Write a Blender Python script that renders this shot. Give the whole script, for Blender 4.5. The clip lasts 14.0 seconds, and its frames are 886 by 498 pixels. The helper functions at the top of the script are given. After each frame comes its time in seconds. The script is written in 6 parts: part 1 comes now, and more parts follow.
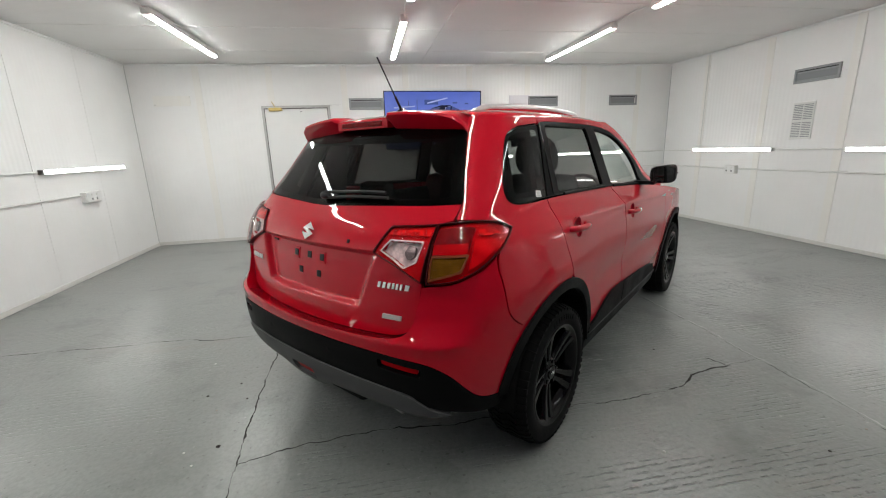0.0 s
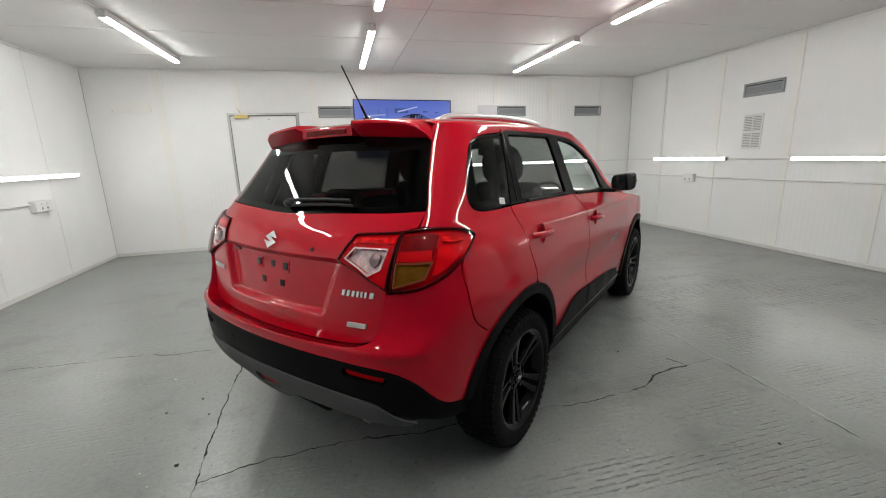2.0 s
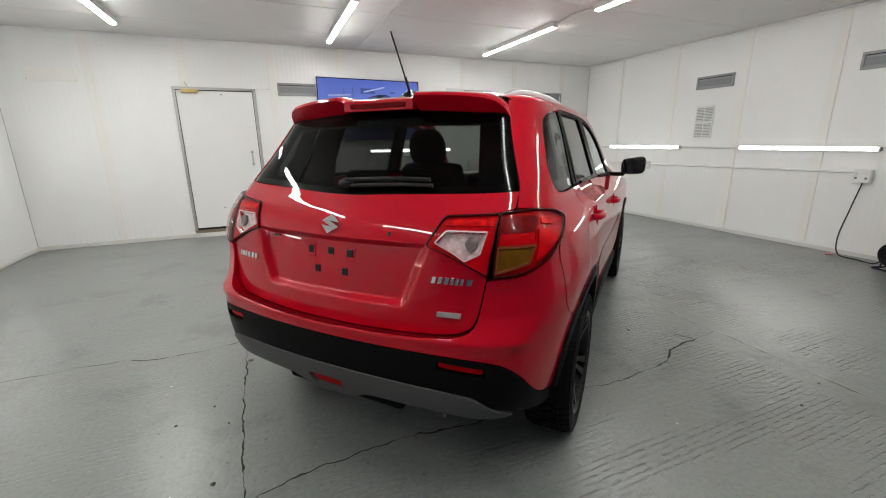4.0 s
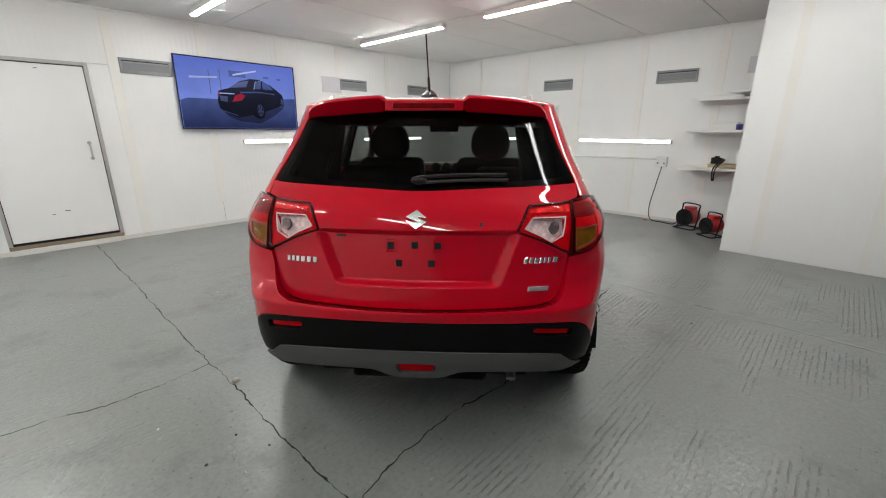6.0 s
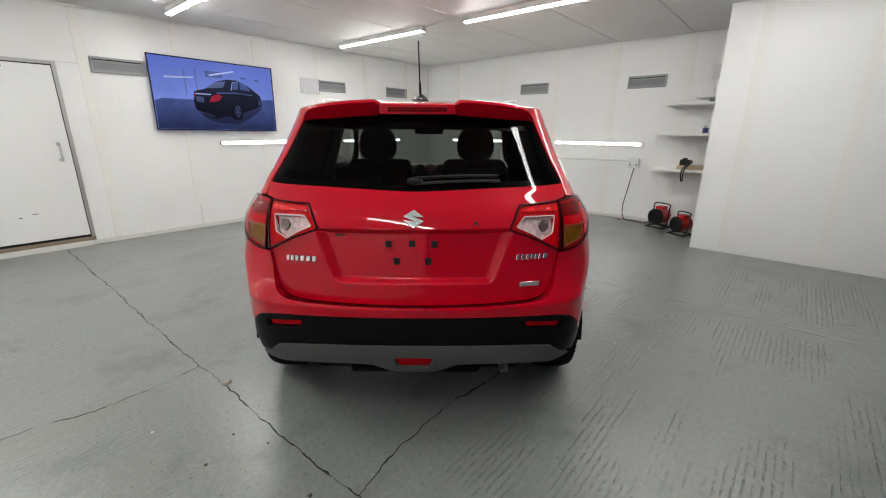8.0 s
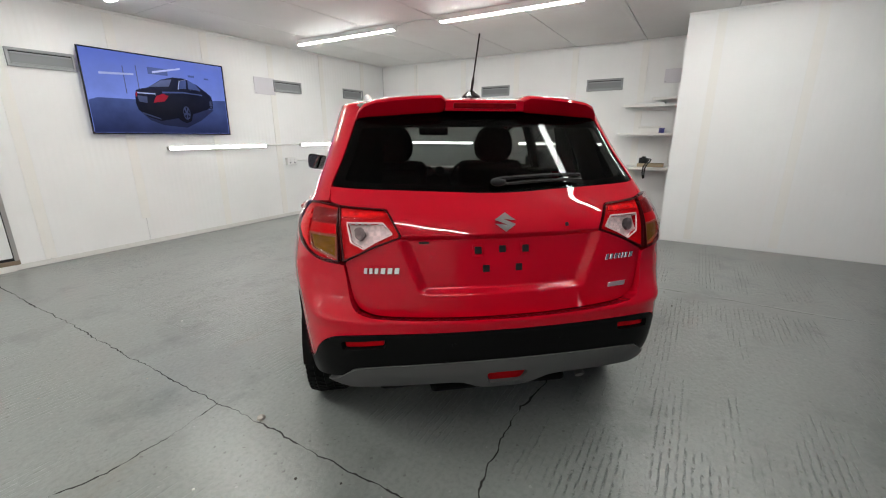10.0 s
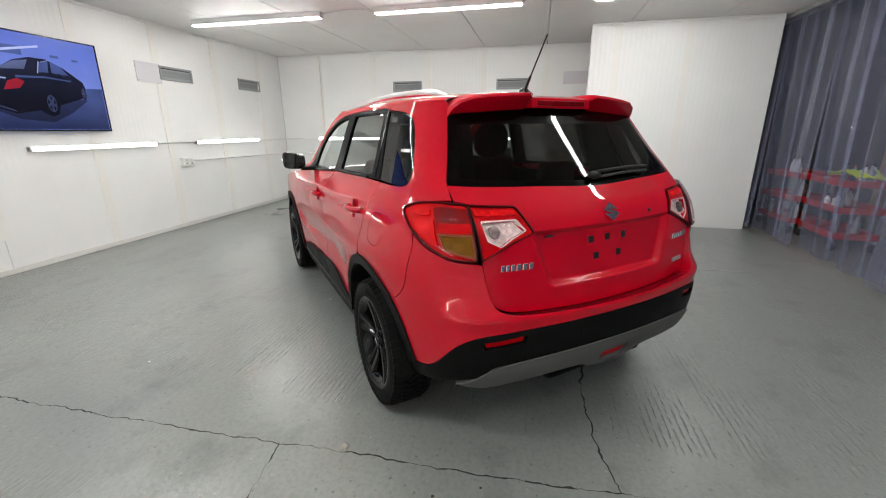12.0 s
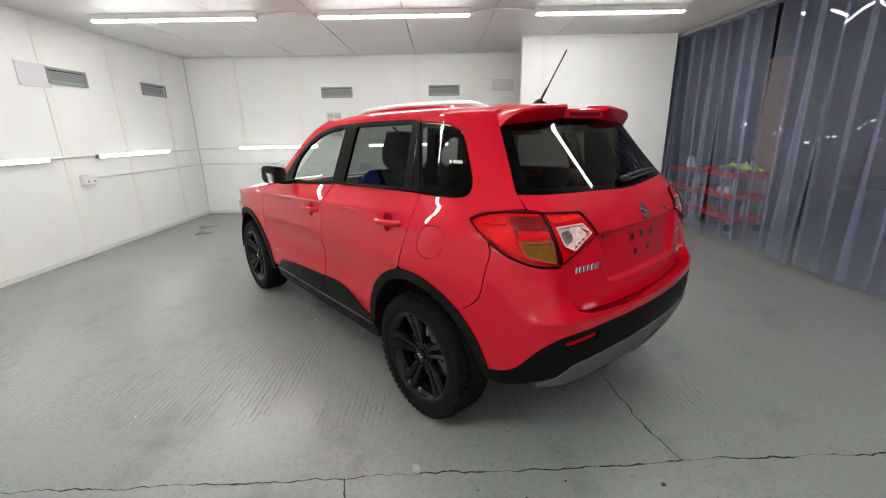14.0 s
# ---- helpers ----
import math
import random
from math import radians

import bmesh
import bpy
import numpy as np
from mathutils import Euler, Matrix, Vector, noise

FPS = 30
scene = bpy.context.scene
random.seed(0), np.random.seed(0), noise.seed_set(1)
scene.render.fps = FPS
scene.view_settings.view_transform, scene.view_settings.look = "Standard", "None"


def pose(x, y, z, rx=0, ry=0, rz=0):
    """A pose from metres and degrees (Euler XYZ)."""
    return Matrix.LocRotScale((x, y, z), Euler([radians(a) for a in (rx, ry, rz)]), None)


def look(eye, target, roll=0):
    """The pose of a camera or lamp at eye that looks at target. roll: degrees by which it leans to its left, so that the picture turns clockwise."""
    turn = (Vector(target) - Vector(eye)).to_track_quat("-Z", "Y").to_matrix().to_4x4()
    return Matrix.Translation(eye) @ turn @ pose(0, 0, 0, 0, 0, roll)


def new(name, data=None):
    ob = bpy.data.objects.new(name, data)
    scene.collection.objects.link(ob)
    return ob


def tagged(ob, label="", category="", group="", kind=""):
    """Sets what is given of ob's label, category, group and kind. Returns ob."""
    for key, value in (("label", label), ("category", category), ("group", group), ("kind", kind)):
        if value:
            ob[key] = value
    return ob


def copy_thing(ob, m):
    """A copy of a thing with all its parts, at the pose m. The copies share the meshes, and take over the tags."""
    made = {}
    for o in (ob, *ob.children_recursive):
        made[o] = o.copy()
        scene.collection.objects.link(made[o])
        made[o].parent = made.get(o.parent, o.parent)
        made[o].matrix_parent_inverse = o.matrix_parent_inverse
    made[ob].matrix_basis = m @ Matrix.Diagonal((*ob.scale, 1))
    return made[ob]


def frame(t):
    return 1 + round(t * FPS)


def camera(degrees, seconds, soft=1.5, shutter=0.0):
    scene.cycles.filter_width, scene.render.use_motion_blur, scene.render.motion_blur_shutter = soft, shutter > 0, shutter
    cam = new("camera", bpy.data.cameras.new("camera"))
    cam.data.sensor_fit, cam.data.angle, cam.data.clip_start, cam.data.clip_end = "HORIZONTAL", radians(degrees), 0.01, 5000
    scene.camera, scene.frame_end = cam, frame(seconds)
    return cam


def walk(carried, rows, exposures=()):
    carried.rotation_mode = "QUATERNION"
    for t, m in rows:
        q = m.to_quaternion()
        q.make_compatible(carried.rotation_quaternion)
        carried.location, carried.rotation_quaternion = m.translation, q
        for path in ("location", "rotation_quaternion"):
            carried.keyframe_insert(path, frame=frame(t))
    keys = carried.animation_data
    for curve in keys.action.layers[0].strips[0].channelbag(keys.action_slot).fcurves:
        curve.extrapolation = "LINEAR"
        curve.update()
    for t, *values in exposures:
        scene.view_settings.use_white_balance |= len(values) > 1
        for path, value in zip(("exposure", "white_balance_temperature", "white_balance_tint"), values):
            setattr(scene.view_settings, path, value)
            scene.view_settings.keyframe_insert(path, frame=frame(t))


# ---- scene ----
cam = camera(94.5, 14.0, 1.1)
PATH = [
    (0, (0.628, 0.682, 1.383), (0.965, 2.595, 0.906), -2.0),
    (0.5, (0.648, 0.655, 1.379), (1.054, 2.559, 0.919), -1.8),
    (1, (0.654, 0.657, 1.382), (1.091, 2.557, 0.934), -1.7),
    (1.5, (0.657, 0.665, 1.378), (1.107, 2.563, 0.937), -1.8),
    (2, (0.66, 0.664, 1.38), (1.125, 2.559, 0.937), -1.8),
    (2.5, (0.648, 0.664, 1.374), (1.138, 2.55, 0.922), -1.7),
    (3, (0.574, 0.697, 1.363), (1.098, 2.57, 0.899), -1.3),
    (3.2, (0.516, 0.732, 1.349), (1.06, 2.597, 0.876), -1.0),
    (5.3, (-0.49, 1.257, 1.368), (0.73, 2.74, 0.81), -0.1),
    (5.5, (-0.561, 1.284, 1.371), (0.72, 2.716, 0.813), 0.3),
    (6, (-0.724, 1.324, 1.406), (0.656, 2.656, 0.84), 0.1),
    (6.5, (-0.826, 1.331, 1.421), (0.591, 2.62, 0.846), -0.4),
    (7, (-0.83, 1.314, 1.419), (0.605, 2.587, 0.851), -0.2),
    (7.2, (-0.829, 1.31, 1.42), (0.611, 2.577, 0.854), -0.0),
    (9.5, (-0.965, 1.677, 1.387), (0.606, 2.793, 0.851), -0.2),
    (10, (-1.104, 1.914, 1.386), (0.542, 2.913, 0.844), -0.1),
    (10.5, (-1.233, 2.149, 1.392), (0.485, 3.015, 0.845), 0.2),
    (11, (-1.278, 2.389, 1.378), (0.504, 3.098, 0.81), -0.0),
    (11.5, (-1.377, 2.63, 1.375), (0.457, 3.177, 0.794), 0.3),
    (12, (-1.473, 2.832, 1.395), (0.397, 3.26, 0.83), -0.2),
    (12.5, (-1.489, 3.024, 1.398), (0.408, 3.345, 0.851), -1.3),
    (13, (-1.489, 3.187, 1.41), (0.426, 3.367, 0.862), -1.0),
    (13.5, (-1.516, 3.368, 1.412), (0.406, 3.417, 0.862), -1.0),
    (14, (-1.547, 3.49, 1.431), (0.375, 3.475, 0.88), -1.1),
]
walk(cam, [(t, look(eye, target, roll)) for t, eye, target, roll in PATH],
     exposures=[(0, -0.08), (3, -0.08), (5.5, -0.02), (10, 0.06), (13, 0.24), (14, 0.26)])

# ---- world and exposure ----
world = bpy.data.worlds.new("world")
world.use_nodes = True
world.node_tree.nodes["Background"].inputs[0].default_value = (0.02, 0.022, 0.028, 1)
world.node_tree.nodes["Background"].inputs[1].default_value = 0.3
scene.world = world
scene.view_settings.exposure = 0.0
TUBE = 68.0        # ceiling battens
WALL_TUBE = 28.0   # wall battens


# ---- materials ----
def material(name, colour=(0.8, 0.8, 0.8), rough=0.5, metal=0.0, coat=0.0, spec=0.5):
    m = bpy.data.materials.new(name)
    m.use_nodes = True
    b = m.node_tree.nodes["Principled BSDF"]
    b.inputs["Base Color"].default_value = (*colour, 1)
    b.inputs["Roughness"].default_value = rough
    b.inputs["Metallic"].default_value = metal
    b.inputs["Coat Weight"].default_value = coat
    b.inputs["Coat Roughness"].default_value = 0.03
    b.inputs["Specular IOR Level"].default_value = spec
    return m


class Nodes:
    """Short hand for wiring a material's nodes."""

    def __init__(self, m):
        self.t = m.node_tree
        self.b = self.t.nodes["Principled BSDF"]
        self.place = self.t.nodes.new("ShaderNodeTexCoord")

    def add(self, kind, **values):
        n = self.t.nodes.new("ShaderNode" + kind)
        for k, v in values.items():
            n.inputs[k.replace("_", " ")].default_value = v
        return n

    def link(self, a, b):
        self.t.links.new(a, b)

    def stretched(self, sx, sy, sz, turn=0.0):
        m = self.t.nodes.new("ShaderNodeMapping")
        m.inputs["Scale"].default_value = (sx, sy, sz)
        m.inputs["Rotation"].default_value = (0, 0, turn)
        self.link(self.place.outputs["Object"], m.inputs["Vector"])
        return m.outputs["Vector"]

    def noise(self, scale, detail=4.0, rough=0.55, vector=None):
        n = self.add("TexNoise", Scale=scale, Detail=detail, Roughness=rough)
        self.link(vector or self.place.outputs["Object"], n.inputs["Vector"])
        return n.outputs["Fac"]

    def scaled(self, v, gain, add):
        m = self.t.nodes.new("ShaderNodeMath")
        m.operation = "MULTIPLY_ADD"
        self.link(v, m.inputs[0])
        m.inputs[1].default_value, m.inputs[2].default_value = gain, add
        return m.outputs[0]

    def ramp(self, fac, *stops):
        r = self.t.nodes.new("ShaderNodeValToRGB")
        e = r.color_ramp.elements
        while len(e) < len(stops):
            e.new(0.5)
        for el, (p, c) in zip(e, stops):
            el.position = p
            el.color = (*c, 1) if isinstance(c, tuple) else (c, c, c, 1)
        self.link(fac, r.inputs["Fac"])
        return r.outputs["Color"]

    def mix(self, fac, a, b, blend="MIX"):
        n = self.t.nodes.new("ShaderNodeMix")
        n.data_type, n.blend_type = "RGBA", blend
        for k, v in ((0, fac), (6, a), (7, b)):
            sock = n.inputs[k]
            if isinstance(v, (int, float)):
                sock.default_value = v if k == 0 else (v, v, v, 1)
            elif isinstance(v, tuple):
                sock.default_value = (*v, 1)
            else:
                self.link(v, sock)
        return n.outputs[2]

    def bump(self, height, strength=0.2, distance=0.01, before=None):
        n = self.add("Bump", Strength=strength, Distance=distance)
        self.link(height, n.inputs["Height"])
        if before:
            self.link(before, n.inputs["Normal"])
        self.link(n.outputs["Normal"], self.b.inputs["Normal"])
        return n.outputs["Normal"]

    def colour(self, c):
        self.link(c, self.b.inputs["Base Color"])

    def rough(self, r):
        self.link(r, self.b.inputs["Roughness"])


def painted_panel(name, tone, ribs=0.0, direction="X", dull_by=0.0):
    """Off-white painted sheet: faint ribs, brush marks, grime, a slight sheen."""
    m = material(name, tone, 0.38)
    n = Nodes(m)
    patches, fine = n.noise(0.9, 5.0, 0.6), n.noise(26.0, 3.0)
    streak = n.noise(1.0, 4.0, 0.6, n.stretched(14, 14, 0.5))
    info = n.add("ObjectInfo")
    dull = tuple(c * 0.93 for c in tone)
    warm = (tone[0] * 0.99, tone[1] * 0.97, tone[2] * 0.92)
    c = n.mix(n.ramp(patches, (0.42, 0.0), (0.72, 1.0)), tone, dull)
    c = n.mix(n.ramp(streak, (0.55, 0.0), (0.8, 0.5)), c, warm)
    c = n.mix(n.ramp(info.outputs["Random"], (0.0, 0.0), (1.0, 0.4)), c, dull)
    specks = n.noise(60.0, 2.0)
    c = n.mix(n.ramp(specks, (0.76, 0.0), (0.79, 0.5)), c, (0.3, 0.28, 0.25))
    n.colour(c)
    n.rough(n.ramp(patches, (0.3, 0.28 + dull_by), (0.7, 0.46 + dull_by)))
    b = n.bump(fine, 0.06, 0.002)
    if ribs:
        w = n.add("TexWave", Scale=ribs, Distortion=0.0)
        w.bands_direction = direction
        n.link(n.place.outputs["Object"], w.inputs["Vector"])
        n.bump(w.outputs["Fac"], 0.32, 0.003, b)
    return m


WHITE = painted_panel("white_panel", (0.84, 0.84, 0.835), 5.0, "X")
WHITE_Y = painted_panel("white_panel_y", (0.84, 0.84, 0.835), 5.0, "Y")
CEILING = painted_panel("ceiling_panel", (0.74, 0.73, 0.715), 9.0, "Y", 0.2)
STRIP = painted_panel("cover_strip", (0.835, 0.822, 0.792))
PLAIN_WHITE = painted_panel("plain_white", (0.82, 0.82, 0.815))


def floor_paint():
    """Grey floor paint on tamped concrete: grooves along x away from the joints, smooth bands beside them, worn shine."""
    m = material("floor_paint", (0.20, 0.21, 0.21), 0.3, spec=0.75)
    n = Nodes(m)
    sep = n.add("SeparateXYZ")
    n.link(n.place.outputs["Object"], sep.inputs[0])

    def away(x, near, far):
        a = n.add("Math")
        a.operation = "SUBTRACT"
        n.link(sep.outputs["X"], a.inputs[0])
        a.inputs[1].default_value = x
        b = n.add("Math")
        b.operation = "ABSOLUTE"
        n.link(a.outputs[0], b.inputs[0])
        return n.ramp(b.outputs[0], (near, 0.0), (far, 1.0))

    big, fine = n.noise(0.5, 5.0, 0.6), n.noise(46.0, 3.0, 0.6)
    comb = n.add("TexWave", Scale=10.0, Distortion=1.3, Detail=2.0, Detail_Scale=1.4, Detail_Roughness=0.6)
    comb.bands_direction = "Y"
    n.link(n.stretched(0.3, 1, 1, 0.01), comb.inputs["Vector"])
    bundle = n.ramp(n.noise(1.0, 2.0, 0.5, n.stretched(0.9, 4.5, 1)), (0.46, 0.0), (0.55, 1.0))
    teeth = n.noise(1.0, 3.0, 0.6, n.stretched(19, 40, 1))
    zone = n.ramp(n.noise(1.0, 2.0, 0.5, n.stretched(0.6, 1.3, 1)), (0.36, 0.05), (0.48, 1.0))
    zone = n.mix(1.0, zone, n.ramp(n.scaled(sep.outputs["X"], 0.5, 0.5), (0.40, 0.25), (0.62, 1.0)), "MULTIPLY")
    zone = n.mix(1.0, n.mix(1.0, zone, away(-0.1, 0.30, 0.40), "MULTIPLY"), away(3.0, 0.16, 0.24), "MULTIPLY")
    line = n.mix(1.0, n.ramp(comb.outputs["Fac"], (0.74, 0.0), (0.96, 1.0)), n.ramp(teeth, (0.44, 0.0), (0.62, 1.0)), "MULTIPLY")
    groove = n.mix(1.0, n.mix(1.0, line, bundle, "MULTIPLY"), zone, "MULTIPLY")
    c = n.mix(n.ramp(big, (0.05, 0.0), (0.95, 1.0)), (0.152, 0.167, 0.160), (0.252, 0.262, 0.251))
    c = n.mix(n.mix(1.0, groove, 0.42, "MULTIPLY"), c, (0.06, 0.062, 0.058))
    c = n.mix(n.ramp(n.noise(1.7, 2.0, 0.5), (0.05, 0.0), (0.95, 0.45)), c, (0.226, 0.232, 0.216))
    c = n.mix(n.ramp(n.noise(44.0, 0.0, 0.5), (0.76, 0.0), (0.82, 0.6)), c, (0.06, 0.06, 0.055))
    c = n.mix(n.ramp(n.noise(37.0, 0.0, 0.5), (0.83, 0.0), (0.86, 0.5)), c, (0.38, 0.38, 0.36))
    worn = n.noise(1.1, 6.0, 0.65, n.stretched(0.8, 1.5, 1))
    c = n.mix(n.ramp(worn, (0.46, 0.0), (0.80, 0.5)), c, (0.26, 0.275, 0.27))
    c = n.mix(n.ramp(n.noise(1.6, 7.0, 0.7), (0.53, 0.0), (0.66, 0.6)), c, (0.10, 0.108, 0.104))
    c = n.mix(n.ramp(fine, (0.42, 0.0), (0.66, 0.35)), c, (0.115, 0.126, 0.122))
    rust = n.noise(0.8, 6.0, 0.7, n.stretched(0.7, 2.2, 1))
    c = n.mix(n.ramp(rust, (0.60, 0.0), (0.72, 0.4)), c, (0.20, 0.165, 0.13))
    n.colour(c)
    n.rough(n.mix(n.ramp(big, (0.05, 0.0), (0.95, 1.0)), 0.235, 0.37))
    b = n.bump(n.mix(1.0, (1.0, 1.0, 1.0), groove, "SUBTRACT"), 1.0, 0.009)
    b = n.bump(n.mix(zone, 0.5, teeth), 0.55, 0.009, b)
    dents = n.ramp(n.noise(17.0, 3.0, 0.6), (0.30, 0.0), (0.52, 1.0))
    b = n.bump(dents, 0.20, 0.004, b)
    n.bump(n.mix(n.ramp(worn, (0.42, 0.3), (0.62, 1.0)), 0.5, fine), 0.33, 0.004, b)
    return m


FLOOR = floor_paint()
CRACK = material("crack_dark", (0.022, 0.021, 0.019), 0.9)
GREY_METAL = material("grey_duct", (0.30, 0.31, 0.32), 0.45, 0.3)
GREY_DARK = material("grey_duct_inside", (0.22, 0.23, 0.24), 0.6)
ALUMINIUM = material("worn_aluminium", (0.5, 0.5, 0.49), 0.42, 0.8)
BLACK = material("black_plastic", (0.010, 0.010, 0.011), 0.5, spec=0.25)
GLOSS_BLACK = material("gloss_black", (0.006, 0.006, 0.0065), 0.14, 0.0, 0.0, 0.35)
RUBBER = material("rubber", (0.018, 0.018, 0.018), 0.75)
BRASS = material("brass", (0.55, 0.42, 0.16), 0.35, 0.9)
CHROME = material("chrome", (0.85, 0.85, 0.86), 0.08, 1.0)
RED_STEEL = material("red_powder_coat", (0.48, 0.012, 0.012), 0.35)
TIMBER = material("raw_sill", (0.22, 0.17, 0.12), 0.7)
CARD = material("cardboard", (0.5, 0.40, 0.27), 0.8)
OFFWHITE = material("off_white_plastic", (0.72, 0.72, 0.70), 0.4)
WORN_SILL = painted_panel("kick_board", (0.70, 0.69, 0.66))


def glow(name, colour, strength):
    m = material(name, (0.9, 0.9, 0.9), 0.4)
    b = m.node_tree.nodes["Principled BSDF"]
    b.inputs["Emission Color"].default_value = (*colour, 1)
    b.inputs["Emission Strength"].default_value = strength
    return m


DIFFUSER = glow("lit_diffuser", (0.972, 0.985, 0.945), TUBE)
TUBE_LIT = glow("lit_tube", (0.975, 0.985, 0.955), WALL_TUBE)


def clear(name, tint, gloss_rough=0.02, haze=0.0, base=0.045):
    """A thin pane: light passes tinted, and the surface mirrors the more the flatter it is seen."""
    m = bpy.data.materials.new(name)
    m.use_nodes = True
    t = m.node_tree
    t.nodes.remove(t.nodes["Principled BSDF"])
    out = t.nodes["Material Output"]
    pass_, gloss, facing, mix = (t.nodes.new("ShaderNode" + k) for k in ("BsdfTransparent", "BsdfGlossy", "LayerWeight", "MixShader"))
    power, gain = t.nodes.new("ShaderNodeMath"), t.nodes.new("ShaderNodeMath")
    power.operation, gain.operation = "POWER", "MULTIPLY_ADD"
    power.inputs[1].default_value = 5.0
    gain.inputs[1].default_value, gain.inputs[2].default_value = 1 - base, base
    facing.inputs["Blend"].default_value = 0.5
    t.links.new(facing.outputs["Facing"], power.inputs[0])
    t.links.new(power.outputs[0], gain.inputs[0])
    pass_.inputs["Color"].default_value = (*tint, 1)
    gloss.inputs["Roughness"].default_value = gloss_rough
    t.links.new(gain.outputs[0], mix.inputs[0])
    t.links.new(gloss.outputs[0], mix.inputs[2])
    if haze:
        dust, both = t.nodes.new("ShaderNodeBsdfDiffuse"), t.nodes.new("ShaderNodeMixShader")
        dust.inputs["Color"].default_value = (0.38, 0.40, 0.56, 1)
        both.inputs[0].default_value = haze
        t.links.new(pass_.outputs[0], both.inputs[1])
        t.links.new(dust.outputs[0], both.inputs[2])
        t.links.new(both.outputs[0], mix.inputs[1])
    else:
        t.links.new(pass_.outputs[0], mix.inputs[1])
    t.links.new(mix.outputs[0], out.inputs["Surface"])
    return m


PVC = clear("clear_pvc_strip", (0.74, 0.75, 0.84), 0.03, 0.16, 0.05)
# hazier variant for each strip's edge columns, giving paler bands
PVC_EDGE = clear("hazy_pvc_edge", (0.66, 0.67, 0.78), 0.05, 0.27, 0.06)


# ---- building blocks ----
def part(name, bm, mat, parent=None, label="", smooth=False):
    """Links a bmesh as one mesh object, under a thing where one is given."""
    me = bpy.data.meshes.new(name)
    bm.normal_update()
    bm.to_mesh(me)
    bm.free()
    me.materials.append(mat)
    if smooth:
        me.shade_smooth()
        me.set_sharp_from_angle(angle=radians(38))
    ob = new(name, me)
    if parent is not None:
        ob.parent = parent
    if label:
        ob["label"] = label
    return ob


def thing(name, m, label, category, group="", kind=""):
    ob = new(name)
    ob.matrix_basis = m
    return tagged(ob, label, category, group, kind)


def box(x0, x1, y0, y1, z0, z1, bevel=0.0, segments=2, bm=None):
    own = bmesh.new()
    bmesh.ops.create_cube(own, size=1)
    for v in own.verts:
        v.co = ((x0 + x1) / 2 + v.co.x * (x1 - x0), (y0 + y1) / 2 + v.co.y * (y1 - y0), (z0 + z1) / 2 + v.co.z * (z1 - z0))
    if bevel:
        bmesh.ops.bevel(own, geom=own.edges[:], offset=bevel, segments=segments, affect="EDGES", profile=0.5)
    return joined(bm, own)


def joined(bm, own, m=None):
    """Adds own to bm, turned by m; or gives own back where there is no bm."""
    if m is not None:
        own.transform(m)
    if bm is None:
        return own
    me = bpy.data.meshes.new("tmp")
    own.to_mesh(me)
    bm.from_mesh(me)
    own.free()
    bpy.data.meshes.remove(me)
    return bm


def rod(a, b, r, bm=None, sides=12, r2=None):
    a, b = Vector(a), Vector(b)
    own = bmesh.new()
    bmesh.ops.create_cone(own, cap_ends=True, segments=sides, radius1=r, radius2=r if r2 is None else r2, depth=(b - a).length)
    m = Matrix.Translation((a + b) / 2) @ (b - a).to_track_quat("Z", "Y").to_matrix().to_4x4()
    return joined(bm, own, m)


def bent_rod(points, r, bm=None, sides=8, steps=6):
    """A round bar along a smoothed line."""
    pts = [Vector(p) for p in points]
    line = []
    for i in range(len(pts) - 1):
        p0, p1, p2, p3 = pts[max(i - 1, 0)], pts[i], pts[i + 1], pts[min(i + 2, len(pts) - 1)]
        for k in range(steps):
            t = k / steps
            line.append(0.5 * (2 * p1 + (p2 - p0) * t + (2 * p0 - 5 * p1 + 4 * p2 - p3) * t * t + (3 * p1 - p0 - 3 * p2 + p3) * t**3))
    line.append(pts[-1])
    own = bmesh.new()
    rings = []
    for i, p in enumerate(line):
        d = (line[min(i + 1, len(line) - 1)] - line[max(i - 1, 0)]).normalized()
        side = d.cross(Vector((0.13, 0.21, 0.97))).normalized()
        up = side.cross(d)
        rings.append([own.verts.new(p + r * (math.cos(a) * side + math.sin(a) * up)) for a in (2 * math.pi * k / sides for k in range(sides))])
    for a, b in zip(rings, rings[1:]):
        for k in range(sides):
            own.faces.new((a[k], a[(k + 1) % sides], b[(k + 1) % sides], b[k]))
    own.faces.new(rings[0][::-1])
    own.faces.new(rings[-1])
    return joined(bm, own)


def lathe(profile, sides=48, axis="X", bm=None, closed=False):
    """Turns (along, radius) pairs round an axis."""
    own = bmesh.new()
    rings = []
    for a, r in profile:
        ring = []
        for k in range(sides):
            c, s = math.cos(2 * math.pi * k / sides), math.sin(2 * math.pi * k / sides)
            p = {"X": (a, r * c, r * s), "Y": (r * s, a, r * c), "Z": (r * c, r * s, a)}[axis]
            ring.append(own.verts.new(p))
        rings.append(ring)
    pairs = list(zip(rings, rings[1:])) + ([(rings[-1], rings[0])] if closed else [])
    for a, b in pairs:
        for k in range(sides):
            own.faces.new((a[k], a[(k + 1) % sides], b[(k + 1) % sides], b[k]))
    if not closed:
        for ring in (rings[0], rings[-1]):
            if profile[0 if ring is rings[0] else -1][1] > 1e-4:
                own.faces.new(ring)
    bmesh.ops.remove_doubles(own, verts=own.verts[:], dist=1e-5)
    bmesh.ops.recalc_face_normals(own, faces=own.faces[:])
    return joined(bm, own)


